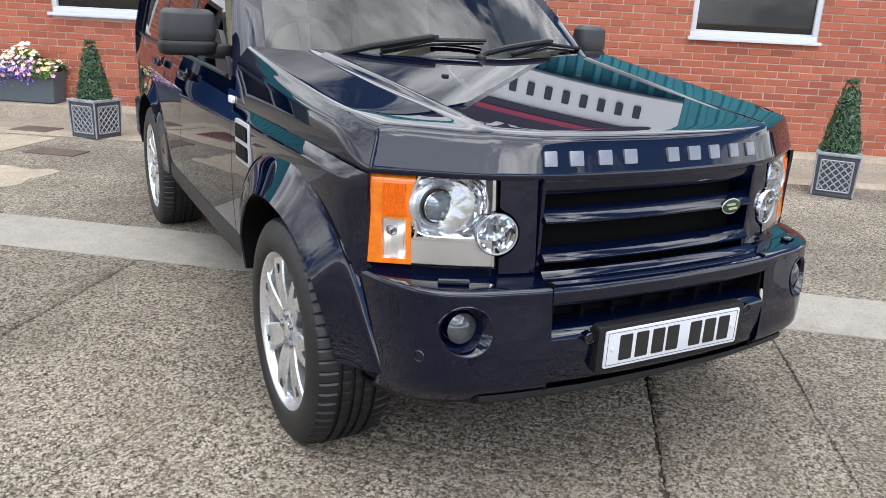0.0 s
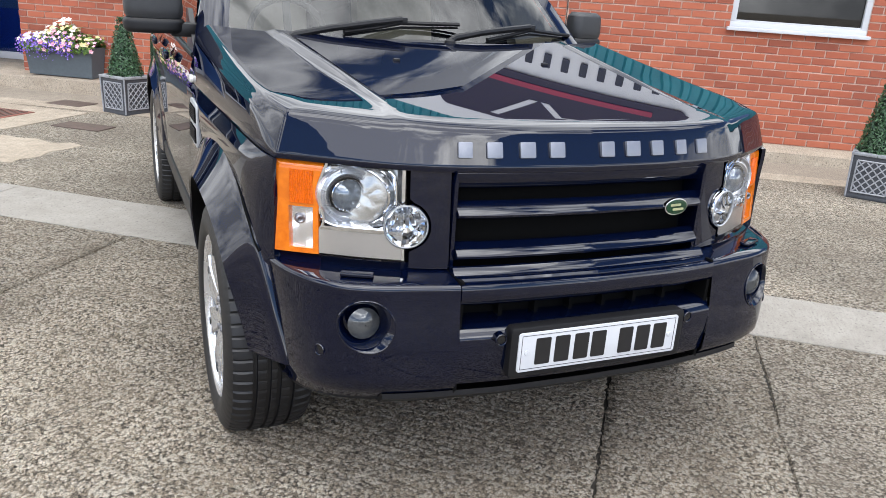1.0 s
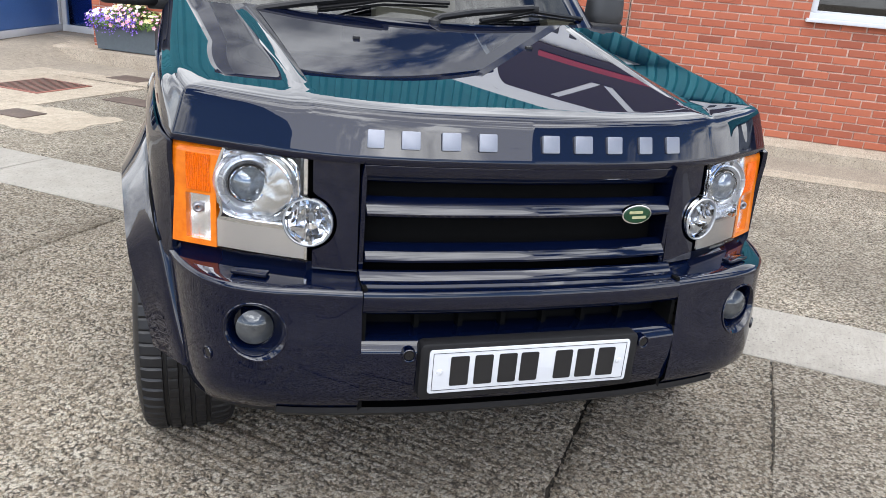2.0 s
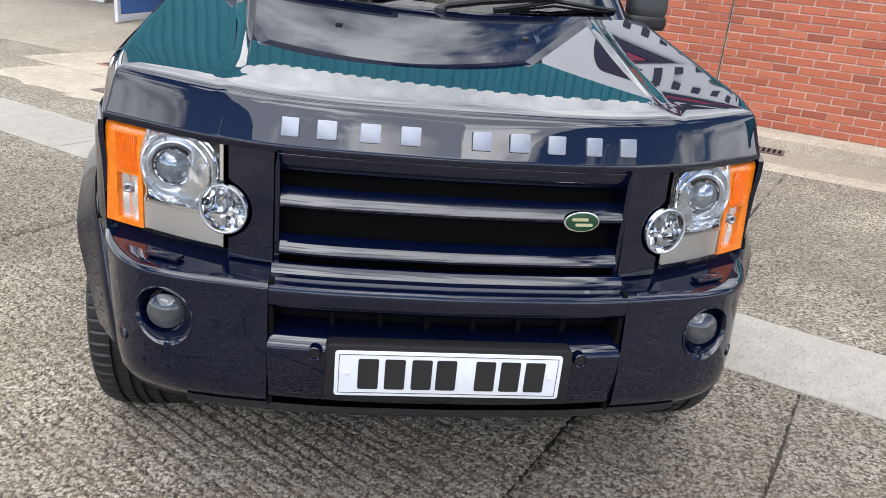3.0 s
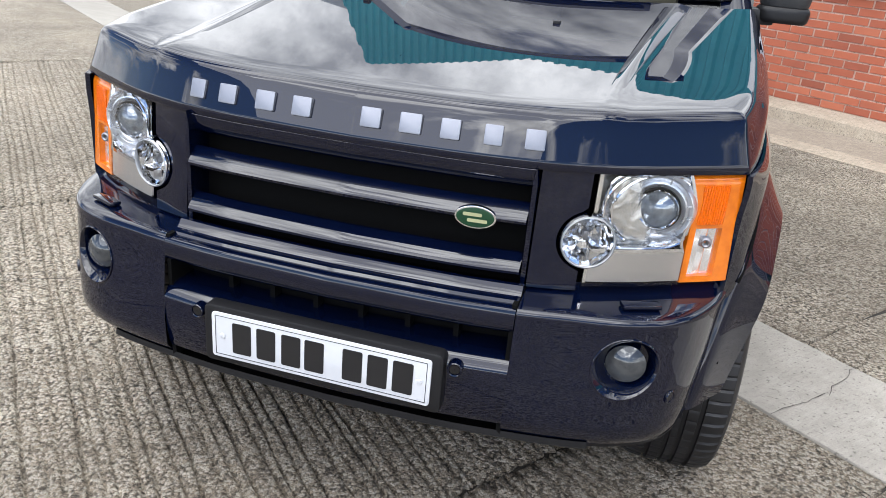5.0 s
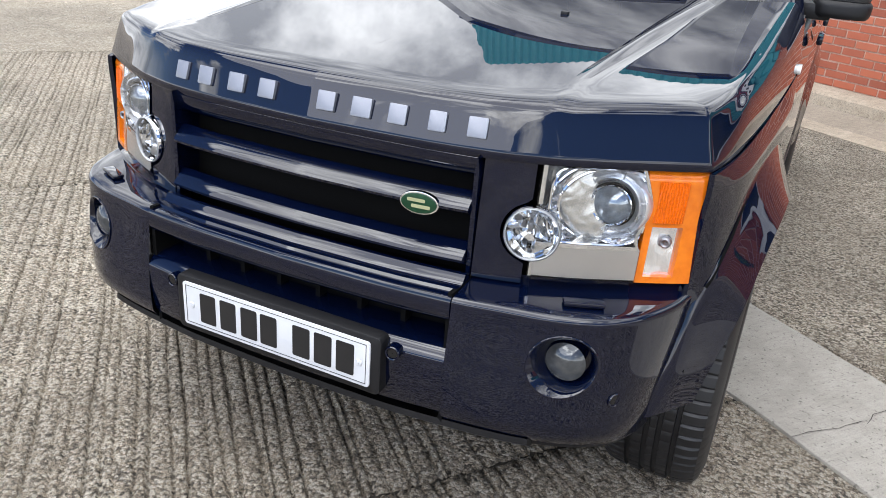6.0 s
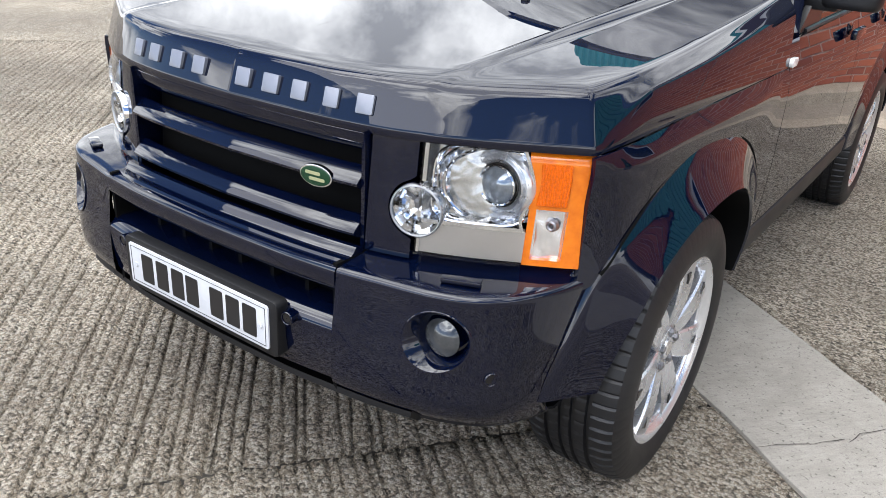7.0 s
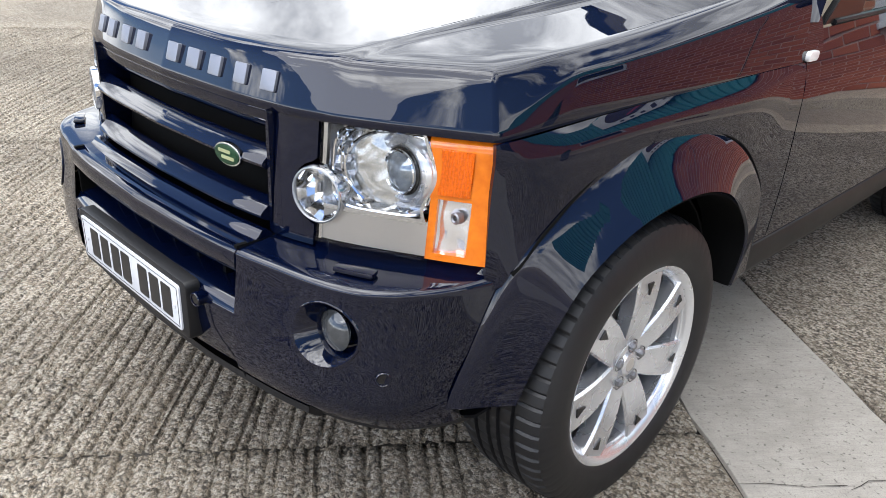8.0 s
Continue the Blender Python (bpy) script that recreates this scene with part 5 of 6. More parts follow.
for s in (1, -1):
    vy, vz = 1.325, 0.905
    if s < 0:
        m = Matrix.Translation((s * (side_x(vy, vz) + 0.008), vy, vz)) @ Matrix.Rotation(radians(90 * s), 4, "Z")
        vent = part("side_vent", vent_frame(), VENT_GREY, car, "pair of mesh side vents", at=m)
        for zc in (0.036, -0.036):
            ap = part("vent_mesh", prism(rounded(-0.086, 0.086, -0.027, 0.027, 0.010), 0.003, 0.001), DARK, vent, "black vent opening", at=Matrix.Translation((0, -0.003, zc)))
            for k in range(6):
                part("vent_bar", box(0.160, 0.003, 0.0022, (0, -0.0015, -0.0215 + k * 0.0086)), BLACK, ap)
                part("vent_bar", box(0.0030, 0.003, 0.048, (-0.070 + k * 0.028, -0.0015, 0)), BLACK, ap)
    ry_, rz_ = 1.545, 1.036
    rep = prism(rounded(-0.034, 0.034, -0.014, 0.014, 0.013, 6), 0.016, 0.005)
    part("side_repeater", rep, REPEATER, car, "clear white side repeater", at=Matrix.Translation((s * (side_x(ry_, rz_) + 0.012), ry_, rz_)) @ Matrix.Rotation(radians(90 * s), 4, "Z"))


# bumper
def corner_x(x, z):
    """Pulls the bumper's outer end in along the slanting joint with the flare."""
    e = 0.848 - 0.041 * smooth01((0.72 - z) / 0.30)
    return 0.413 + (x - 0.413) * (e - 0.413) / (0.845 - 0.413)


def corner_y(x, z):
    """How far back the bumper's corner lies, x before its outer end is pulled in."""
    low = BUMP_LOW(min(0.802, 0.413 + (x - 0.413) * (0.802 - 0.413) / (0.845 - 0.413)))
    t = smooth01((0.70 - z) / 0.27)
    return BUMP_TOP(x) * (1 - t) + low * t + 0.07 * smooth01((0.44 - z) / 0.09) - 0.006 * math.sin(math.pi * smooth01((z - 0.4) / 0.3))


def bumper_corner():
    xs = spaced(0.413, 0.845, 40)
    zs = [0.370, 0.385, 0.405, 0.43, 0.46, 0.50, 0.54, 0.58, 0.62, 0.66, 0.690, 0.699, 0.705]
    rows = []
    for z in zs:
        row = []
        for x in xs:
            cx = corner_x(x, z)
            y = corner_y(x, z)
            row.append((cx, y + (0.004 if z > 0.70 else 0), z))
        rows.append(row)
    for f, dz in ((0.05, 0.005), (0.25, 0.0075), (0.5, 0.0095), (0.78, 0.012), (0.86, 0.014), (1.0, 0.028)):
        rows.append([(x + (min(x, 0.832) - x) * f, (BUMP_TOP(x) + 0.004) * (1 - f) + (FRONT(min(x, 0.835)) + 0.012) * f, 0.703 + dz) for x in xs])
    return grid(rows)


FOG_X, FOG_Z, FOG_R = 0.648, 0.600, 0.066


def bumper_corner_cut():
    bm = bumper_corner()
    near = [f for f in bm.faces if math.hypot(f.calc_center_median().x - FOG_X, f.calc_center_median().z - FOG_Z) < 0.13 and f.calc_center_median().z < 0.69]
    es = list({e for f in near for e in f.edges})
    bmesh.ops.subdivide_edges(bm, edges=es, cuts=3, use_grid_fill=True)
    bmesh.ops.recalc_face_normals(bm, faces=bm.faces)
    gone = [f for f in bm.faces if math.hypot(f.calc_center_median().x - FOG_X, f.calc_center_median().z - FOG_Z) < FOG_R * 0.99 and f.calc_center_median().z < 0.69]
    bmesh.ops.delete(bm, geom=gone, context="FACES")
    for v in bm.verts:
        away = math.hypot(v.co.x - FOG_X, v.co.z - FOG_Z)
        if v.is_boundary and 0 < away < FOG_R * 1.4:
            v.co.x, v.co.z = FOG_X + (v.co.x - FOG_X) * FOG_R / away, FOG_Z + (v.co.z - FOG_Z) * FOG_R / away
            v.co.y = skin_y(v.co.x, v.co.z)
    return bm


def skin_y(x, z):
    """The bumper's face at a place of the finished corner."""
    e = corner_x(0.845, z)
    return corner_y(0.413 + (x - 0.413) * (0.845 - 0.413) / (e - 0.413), z)


def fog_bezel(fy, yaw):
    """A dished ring whose rim follows the bumper's face."""
    rows = []
    for r, off, lies in ((0.0700, 0.006, 1), (0.0700, -0.0022, 1), (0.0685, -0.0036, 1), (0.0665, -0.0032, 1), (0.0650, -0.0010, 1), (0.0620, 0.003, 0.9), (0.0560, 0.014, 0.6), (0.0500, 0.028, 0.2), (0.0440, 0.042, 0), (0.02, 0.048, 0), (0.001, 0.048, 0)):
        row = []
        for k in range(65):
            a = 2 * math.pi * k / 64
            x, z = FOG_X + r * math.cos(a), FOG_Z + r * math.sin(a)
            flat = fy + math.tan(yaw) * (x - FOG_X)
            row.append((x, flat + (skin_y(x, z) - flat) * lies + off, z))
        rows.append(row)
    bm = grid(rows)
    bmesh.ops.remove_doubles(bm, verts=bm.verts, dist=0.0001)
    return bm


for s in (1, -1):
    bm = bumper_corner_cut()
    corner = part("bumper_corner", bm if s > 0 else flip(bm), PAINT, car, "navy bumper corner with a fog lamp", sharp=45)
    fy = BUMP_TOP(FOG_X) * 0.6 + BUMP_LOW(FOG_X) * 0.4
    yaw = math.atan2(BUMP_TOP(FOG_X + 0.06) - BUMP_TOP(FOG_X - 0.06), 0.12)
    m = Matrix.Translation((s * FOG_X, fy + 0.006, FOG_Z)) @ Matrix.Rotation(s * yaw, 4, "Z") @ Matrix.Rotation(radians(-4), 4, "X")
    cup = fog_bezel(fy, yaw)
    bez = part("fog_lamp_bezel", cup if s > 0 else flip(cup), PAINT, corner, "round recessed bezel")
    m2 = m @ Matrix.Rotation(-s * yaw * 0.9, 4, "Z")
    part("fog_reflector", dish(0, 0, 0.036, 0.012, 0.030, 24, 5), REFLECTOR, bez, at=m2)
    part("fog_lens", ball_cap(0, 0, 0.0425, 0.020, 0.016), FOGGLASS, bez, "domed clear fog lamp", at=m2)
    # parking sensors
    for sx, sz, inside in ((0.752, 0.522, False), (0.306, 0.563, True)):
        sy = (BUMP_LOW(sx) - 0.004) if not inside else 0.014
        yw = math.atan2(BUMP_LOW(sx + 0.03) - BUMP_LOW(sx - 0.03), 0.06)
        ms = Matrix.Translation((s * sx, sy, sz)) @ Matrix.Rotation(s * yw, 4, "Z")
        sen = part("parking_sensor", lathe([(0.02, 0.0165), (-0.002, 0.0165), (-0.004, 0.0150), (-0.003, 0.0125), (0.004, 0.0120), (0.02, 0.011)], 32, "Y"), PAINT, car, "round parking sensor", at=ms)
        part("sensor_face", lathe([(0.0, 0.0118), (-0.0015, 0.0105), (-0.0015, 0.001)], 32, "Y"), SATIN_BLACK, sen)
    # headlamp washer cover on the shelf
    wx = 0.655
    w = box(0.085, 0.030, 0.010, (wx, (BUMP_TOP(wx) + FRONT(wx)) / 2 - 0.01, 0.719), bevel=0.004, turn=Matrix.Rotation(0.42, 4, "Z"))
    part("washer_cover", w if s > 0 else flip(w), PAINT, corner, "headlamp washer cover")


def bar(profile, half, front=BUMP_TOP, cap=True, n=40):
    xs = spaced(-half, half, n)
    bm = grid([[(x, front(abs(x)) + dy, z) for x in xs] for dy, z in profile])
    if cap:
        bm.verts.ensure_lookup_table()
        k = len(xs)
        for j in (0, k - 1):
            bm.faces.new([bm.verts[i * k + j] for i in range(len(profile))])
    return bm


part("bumper_shelf", bar([(0.09, 0.722), (0.078, 0.733), (0.066, 0.733), (0.058, 0.722), (0.050, 0.716), (0.030, 0.715), (0.026, 0.709), (0.008, 0.709), (0.001, 0.705), (-0.003, 0.696), (-0.003, 0.668), (0.004, 0.655), (0.015, 0.648), (0.09, 0.648)], 0.411), PAINT, car, "navy upper bumper bar with a stepped top")
part("bumper_lower_bar", bar([(0.10, 0.592), (0.030, 0.590), (0.012, 0.584), (-0.004, 0.566), (-0.006, 0.555), (-0.004, 0.500), (0.004, 0.440), (0.012, 0.425), (0.030, 0.415), (0.10, 0.410)], 0.4125, lambda x: 0.022 + 0.20 * max(0, x - 0.05) ** 2), PAINT, car, "navy lower bumper bar")
part("bumper_intake", grid([[(x, BUMP_TOP(abs(x)) + 0.095, z) for x in spaced(-0.42, 0.42, 12)] for z in (0.40, 0.70)]), DARK, car, "dark air intake")
both(lambda: box(0.010, 0.13, 0.32, (0.4065, BUMP_TOP(0.41) + 0.070, 0.555)), "intake_cheek", DARK, car, "black side of the air intake")
for x in (-0.27, -0.16, -0.05, 0.06, 0.17, 0.28):
    part("intake_rib", box(0.012, 0.03, 0.07, (x, BUMP_TOP(abs(x)) + 0.075, 0.62)), DARK, car)
part("valance", bar([(0.02, 0.405), (0.018, 0.390), (0.045, 0.368), (0.10, 0.355), (0.35, 0.34)], 0.60, BUMP_LOW), BLACK, car, "black lower valance")
both(lambda: thick(grid([[(x, BUMP_LOW(min(x, 0.80)) + 0.05 + d, z) for x in spaced(0.58, 0.80, 10)] for d, z in ((0.0, 0.400), (0.01, 0.375), (0.06, 0.352), (0.14, 0.35))]), 0.006), "valance_end", BLACK, car)

# number plate on its black holder; its characters are plain bars
holder = part("plate_holder", prism(rounded(-0.282, 0.284, 0.450, 0.594, 0.014), 0.035, 0.006), BLACK, car, "black plastic plate holder", at=Matrix.Translation((0, 0.003, 0)))
plate = part("number_plate", prism(rounded(-0.26, 0.26, 0.467, 0.580, 0.008), 0.004, 0.0008), PLATE_WHITE, holder, "white plate with dark bars", at=Matrix.Translation((0, -0.0045, 0)))
for x0, x1, z0, z1 in ((-0.250, 0.250, 0.5715, 0.5727), (-0.250, 0.250, 0.4743, 0.4755), (-0.2512, -0.250, 0.4743, 0.5727), (0.250, 0.2512, 0.4743, 0.5727)):
    part("plate_line", prism([(x0, z0), (x1, z0), (x1, z1), (x0, z1)], 0.001), PLATE_BLACK, plate, at=Matrix.Translation((0, -0.0008, 0)))
for xc in (-0.185, -0.125, -0.064, -0.008, 0.082, 0.140, 0.198):
    part("plate_bar", prism(rounded(xc - 0.023, xc + 0.023, 0.485, 0.562, 0.004, 2), 0.0015), PLATE_BLACK, plate, at=Matrix.Translation((0, -0.0012, 0)))
for xc in (-0.234, 0.234):
    part("plate_cap", lathe([(0, 0.008), (-0.002, 0.007), (-0.003, 0.001)], 20, "Y"), PLATE_WHITE, plate, at=Matrix.Translation((xc, -0.0004, 0.523)))

# scuttle, windscreen, pillars and roof
def screen_point(u, v, out=0.0):
    """u across from -1 to 1, v up from 0 to 1."""
    v *= 1.155
    x = u * (0.835 - 0.145 * v)
    y = 1.345 + 0.18 * u * u + v * (0.835 - 0.12 * u * u) - 0.03 * math.sin(math.pi * v / 1.155)
    z = 1.205 - 0.045 * u * u + v * (0.520 + 0.015 * u * u)
    return (x, y - out, z)


def scuttle():
    rows = []
    for f in spaced(0, 1, 6):
        row = []
        for u in spaced(-1, 1, 32):
            x, y1, z1 = screen_point(u, 0.02)
            y0 = BONNET_MID - 0.02 + 0.215 * u * u
            row.append((x, y0 + (y1 - y0) * f, z1 - 0.016 * (1 - f) - 0.010 * math.sin(math.pi * f)))
        rows.append(row)
    return thick(grid(rows), 0.01)


part("scuttle", scuttle(), SATIN_BLACK, car, "black scuttle panel below the windscreen")
part("windscreen", grid([[screen_point(u, v) for u in spaced(-0.93, 0.93, 24)] for v in spaced(0.0, 1.0, 12)]), SCREEN, car, "raked windscreen glass").visible_shadow = False
part("screen_band", thick(grid([[screen_point(u, v, 0.003) for u in spaced(-0.93, 0.93, 24)] for v in (0.0, 0.035)]), 0.002), SATIN_BLACK, car)
for s in (1, -1):
    rows = []
    for v in spaced(-0.06, 1.03, 14):
        a, b = Vector(screen_point(0.93, v)), Vector(screen_point(1.0, v))
        c = b + Vector((0.055 - 0.02 * v, 0.075, 0.0))
        d = c + Vector((-0.03, 0.06, 0))
        rows.append([tuple(a), tuple(b + Vector((0.010, -0.012, 0.004))), tuple(b + Vector((0.038, 0.02, 0.0))), tuple(c), tuple(d)])
    bm = thick(grid(rows), 0.01)
    part("screen_pillar", bm if s > 0 else flip(bm), PAINT, car, "dark windscreen pillar")


def house_x(y, z):
    return side_x(y, 1.12) - 0.012 - 0.165 * max(0.0, (z - 1.12) / 0.64) ** 1.15


for s in (1, -1):
    for y0, y1, k in ((1.80, 2.56, 0), (2.66, 3.40, 1), (3.52, 4.60, 2)):
        rows = []
        for z in spaced(1.11, 1.73, 8):
            a = y0 + (0.76 * (z - 1.11) / 0.61 if k == 0 else 0)
            rows.append([(house_x(y, z), y, z) for y in spaced(a - (0.14 if k == 0 else 0), y1, 8)])
        g = grid(rows)
        part("side_window", g if s > 0 else flip(g), SIDE_GLASS, car, "tinted side window").visible_shadow = False
    for y0, y1 in ((2.55, 2.67), (3.39, 3.53), (4.59, 4.70)):
        g = thick(grid([[(house_x(y, z) + 0.003, y, z) for y in spaced(y0, y1, 3)] for z in spaced(1.10, 1.74, 6)]), 0.02)
        part("window_pillar", g if s > 0 else flip(g), SATIN_BLACK, car, "black window pillar")
    g = tube([(house_x(y, 1.125) + 0.006, y, BELT(y) + 0.006) for y in spaced(1.72, 4.68, 16)], 0.009, 8)
    part("belt_strip", g if s > 0 else flip(g), SATIN_BLACK, car)
roof_rows = []
for y in spaced(2.292, 4.70, 24):
    up = 0.080 * smooth01((y - 2.28) / 0.9)
    w = house_x(y, 1.74)
    roof_rows.append([(w * t, y + 0.05 * t * t * (1 - smooth01((y - 2.292) / 0.4)), 1.772 + (0.032 + up) * (1 - abs(t) ** 3.2)) for t in spaced(-1, 1, 20)])
part("roof", thick(grid(roof_rows), 0.02), PAINT, car, "navy roof")
part("tailgate", thick(grid([[(x * (0.87 - 0.14 * smooth01((z - 1.1) / 0.7)), 4.74 - 0.10 * smooth01((z - 1.1) / 0.7) - 0.05 * x * x, z) for x in spaced(-1, 1, 16)] for z in spaced(0.55, 1.82, 12)]), 0.03), PAINT, car, "upright navy tailgate")
part("rear_bumper", box(1.78, 0.16, 0.30, (0, 4.74, 0.53), bevel=0.04), PAINT, car)
part("underbody", box(1.30, 4.0, 0.12, (0, 2.45, 0.37), bevel=0.03), DARK, car, "dark underbody")
part("engine_bay_floor", box(1.05, 1.2, 0.50, (0, 0.85, 0.62), bevel=0.02), DARK, car)

# cabin
part("dashboard", box(1.42, 0.42, 0.24, (0, 1.86, 1.06), bevel=0.06), CABIN, car, "dark dashboard")
wheel_ring = lathe([(0.016 * math.cos(a), 0.185 + 0.016 * math.sin(a)) for a in spaced(0, 2 * math.pi, 10)], 40, "Y")
steer = part("steering_wheel", wheel_ring, CABIN, car, "dark steering wheel", at=Matrix.Translation((-0.38, 2.26, 1.16)) @ Matrix.Rotation(radians(-24), 4, "X"))
for a in (0, 180, 270):
    part("steering_spoke", box(0.16, 0.02, 0.035, (0.09, 0, 0), turn=None), CABIN, steer, at=Matrix.Rotation(radians(a), 4, "Y"))
for x in (-0.38, 0.38):
    seat = part("front_seat", box(0.50, 0.50, 0.16, (x, 2.62, 0.86), bevel=0.05), SEAT, car, "pale leather front seat")
    part("seat_back", box(0.48, 0.14, 0.62, (x, 2.92, 1.20), bevel=0.05, turn=Matrix.Rotation(radians(-14), 4, "X")), SEAT, seat)
    part("headrest", box(0.26, 0.09, 0.18, (x, 3.02, 1.58), bevel=0.035), SEAT, seat)
part("headliner", thick(grid([[(x, y, 1.765 + 0.02 * math.sin(math.pi * (y - 2.4) / 2.2) - 0.05 * (x / 0.6) ** 4) for x in spaced(-0.60, 0.60, 12)] for y in spaced(2.42, 4.50, 12)]), 0.01), HEADLINER, car, "pale grey cloth headliner")
part("mirror_inside", box(0.24, 0.03, 0.07, (0, 2.22, 1.60), bevel=0.015), CABIN, car)
part("cabin_floor", box(1.5, 2.9, 0.04, (0, 3.1, 0.60)), CABIN, car)


# wipers: a bent arm from its pivot, with the blade hung under its end
for pv, jt, b0, b1 in (((-0.589, 1.315, 1.190), (-0.109, 1.425, 1.290), (-0.36, 1.37, 1.243), (0.14, 1.415, 1.290)), ((0.055, 1.300, 1.205), (0.503, 1.470, 1.285), (0.26, 1.385, 1.236), (0.791, 1.610, 1.258))):
    pv, jt, b0, b1 = Vector(pv), Vector(jt), Vector(b0), Vector(b1)
    up = Vector((0, -0.004, 0.034))
    w = part("wiper", tube([pv + up * 0.3, pv + up * 0.8, pv + (jt - pv) * 0.05 + up, pv + (jt - pv) * 0.35 + up * 0.9, pv + (jt - pv) * 0.7 + up * 0.55, jt + up * 0.2], 0.0135, 8), BLACK, car, "black windscreen wiper")
    part("wiper_blade", tube([b0, b0 + (jt - b0) * 0.5 - up * 0.15, jt - up * 0.15, jt + (b1 - jt) * 0.5 - up * 0.10, b1], 0.009, 6), BLACK, w)
    part("wiper_rubber", tube([b0 + Vector((0, 0.012, -0.014)), jt + Vector((0, 0.012, -0.024)), b1 + Vector((0, 0.012, -0.014))], 0.005, 6), SATIN_BLACK, w)
    part("wiper_joint", box(0.050, 0.022, 0.026, jt + up * 0.1, bevel=0.006), BLACK, w)
    part("wiper_pivot", lathe([(0.0, 0.024), (0.026, 0.022), (0.034, 0.014), (0.034, 0.001)], 20, "Z"), BLACK, w, at=Matrix.Translation(pv))
for x in (-0.292, 0.292):
    part("washer_jet", box(0.022, 0.020, 0.012, (x, 0.955, TOP_Z(0.955) + 0.003), bevel=0.004), BLACK, car, "small black washer jet")

# door mirrors
for s in (1, -1):
    def shell(z0, z1, grow, back):
        n, rows = 28, []
        for k in spaced(0, 1, 8):
            z = z0 + (z1 - z0) * k
            w = (0.115 if s < 0 else 0.090) + grow * k
            yb = 0.070
            row = []
            for i in range(n):
                a = 2 * math.pi * i / n
                c, sn = math.cos(a), math.sin(a)
                ex = abs(c) ** 0.6 * (1 if c > 0 else -1)
                ey = abs(sn) ** 0.7 * (1 if sn > 0 else -1)
                pinch = 1 - 0.10 * (abs(k - 0.5) * 2) ** 4
                row.append(((1.018 if s < 0 else 0.985) + w * ex * pinch, 1.80 + yb * ey * pinch * (1.0 if sn < 0 else 0.55), z))
            rows.append(row)
        bm = grid(rows, loop=True)
        bm.verts.ensure_lookup_table()
        bm.faces.new([bm.verts[i] for i in range(n)])
        bm.faces.new([bm.verts[len(bm.verts) - n + i] for i in range(n)])
        return bm
    low = shell(1.185, 1.240, 0.004, 0)
    mir = part("door_mirror", low if s > 0 else flip(low), BLACK, car, "large door mirror with a dark grey cap")
    cap = shell(1.242, 1.362, -0.010, 0)
    bmesh.ops.bevel(cap, geom=[e for e in cap.edges if all(v.co.z > 1.357 for v in e.verts)], offset=0.022, segments=3, affect="EDGES", profile=0.5)
    part("mirror_cap", cap if s > 0 else flip(cap), GREY_TRIM, mir, "dark grey mirror cap")
    stem = box(0.12, 0.10, 0.055, (0.90, 1.80, 1.20), bevel=0.015)
    part("mirror_stem", stem if s > 0 else flip(stem), BLACK, mir)
    sail = prism([(1.66, 1.105), (1.94, 1.115), (1.94, 1.28), (1.86, 1.28)], 0.02)
    bmesh.ops.transform(sail, matrix=Matrix.Translation((0.882, 0, 0)) @ Matrix.Rotation(radians(90), 4, "Z"), verts=sail.verts)
    part("mirror_mount", sail if s > 0 else flip(sail), SATIN_BLACK, mir)


# wheels
def tyre_mesh():
    """Three ribs between four grooves, with narrow slits across the shoulders."""
    h = 0.1275
    prof = [(-h + 0.02, 0.252), (-h + 0.002, 0.268), (-h - 0.006, 0.285), (-h - 0.009, 0.318), (-h + 0.001, 0.356), (-h + 0.010, 0.370), (-h + 0.024, 0.3775), (-0.085, 0.3815), (-0.066, 0.3830), (-0.062, 0.3830), (-0.060, 0.374), (-0.050, 0.374), (-0.048, 0.3845), (-0.022, 0.385), (-0.020, 0.376), (-0.010, 0.376), (-0.008, 0.385)]
    prof = prof + [(-a, r) for a, r in reversed(prof)]
    last = len(prof) - 1
    cut = {4: 0.001, 5: 0.0035, 6: 0.005, 7: 0.005, 8: 0.004}

    def slit(i, k):
        k_ = min(k, last - k)
        if k_ in cut and (i + (3 if k > k_ else 0)) % 6 == 0:
            return cut[k_]
        return 0.002 if k_ in (12, 13, 16) and i % 6 == 3 else 0
    return lathe(prof, 396, "X", skip=slit)


def rim_mesh():
    return lathe([(0.086, 0.236), (0.104, 0.240), (0.112, 0.250), (0.116, 0.264), (0.121, 0.269), (0.124, 0.266), (0.122, 0.258), (0.112, 0.248), (0.098, 0.236), (0.086, 0.236)], 96, "X")


def spoke_mesh():
    """One broad spoke from hub to rim, pointing along +z, with a dished face."""
    bm = bmesh.new()
    rows = []
    for f in spaced(0, 1, 8):
        r = 0.048 + f * 0.202
        w = 0.0325 + 0.0175 * f + 0.003 * math.sin(math.pi * f)
        x = 0.098 + 0.012 * math.sin(math.pi * f * 0.85) + 0.008 * f
        rows.append([(x - 0.045, -w + 0.004, r), (x - 0.006, -w - 0.001, r), (x, -w + 0.004, r), (x - 0.0015, -w * 0.45, r), (x - 0.0015, w * 0.45, r), (x, w - 0.004, r), (x - 0.006, w + 0.001, r), (x - 0.045, w - 0.004, r)])
    bm = grid(rows)
    bm.verts.ensure_lookup_table()
    for base in (0, 64):
        bm.faces.new([bm.verts[base + i] for i in range(8)])
    return bm


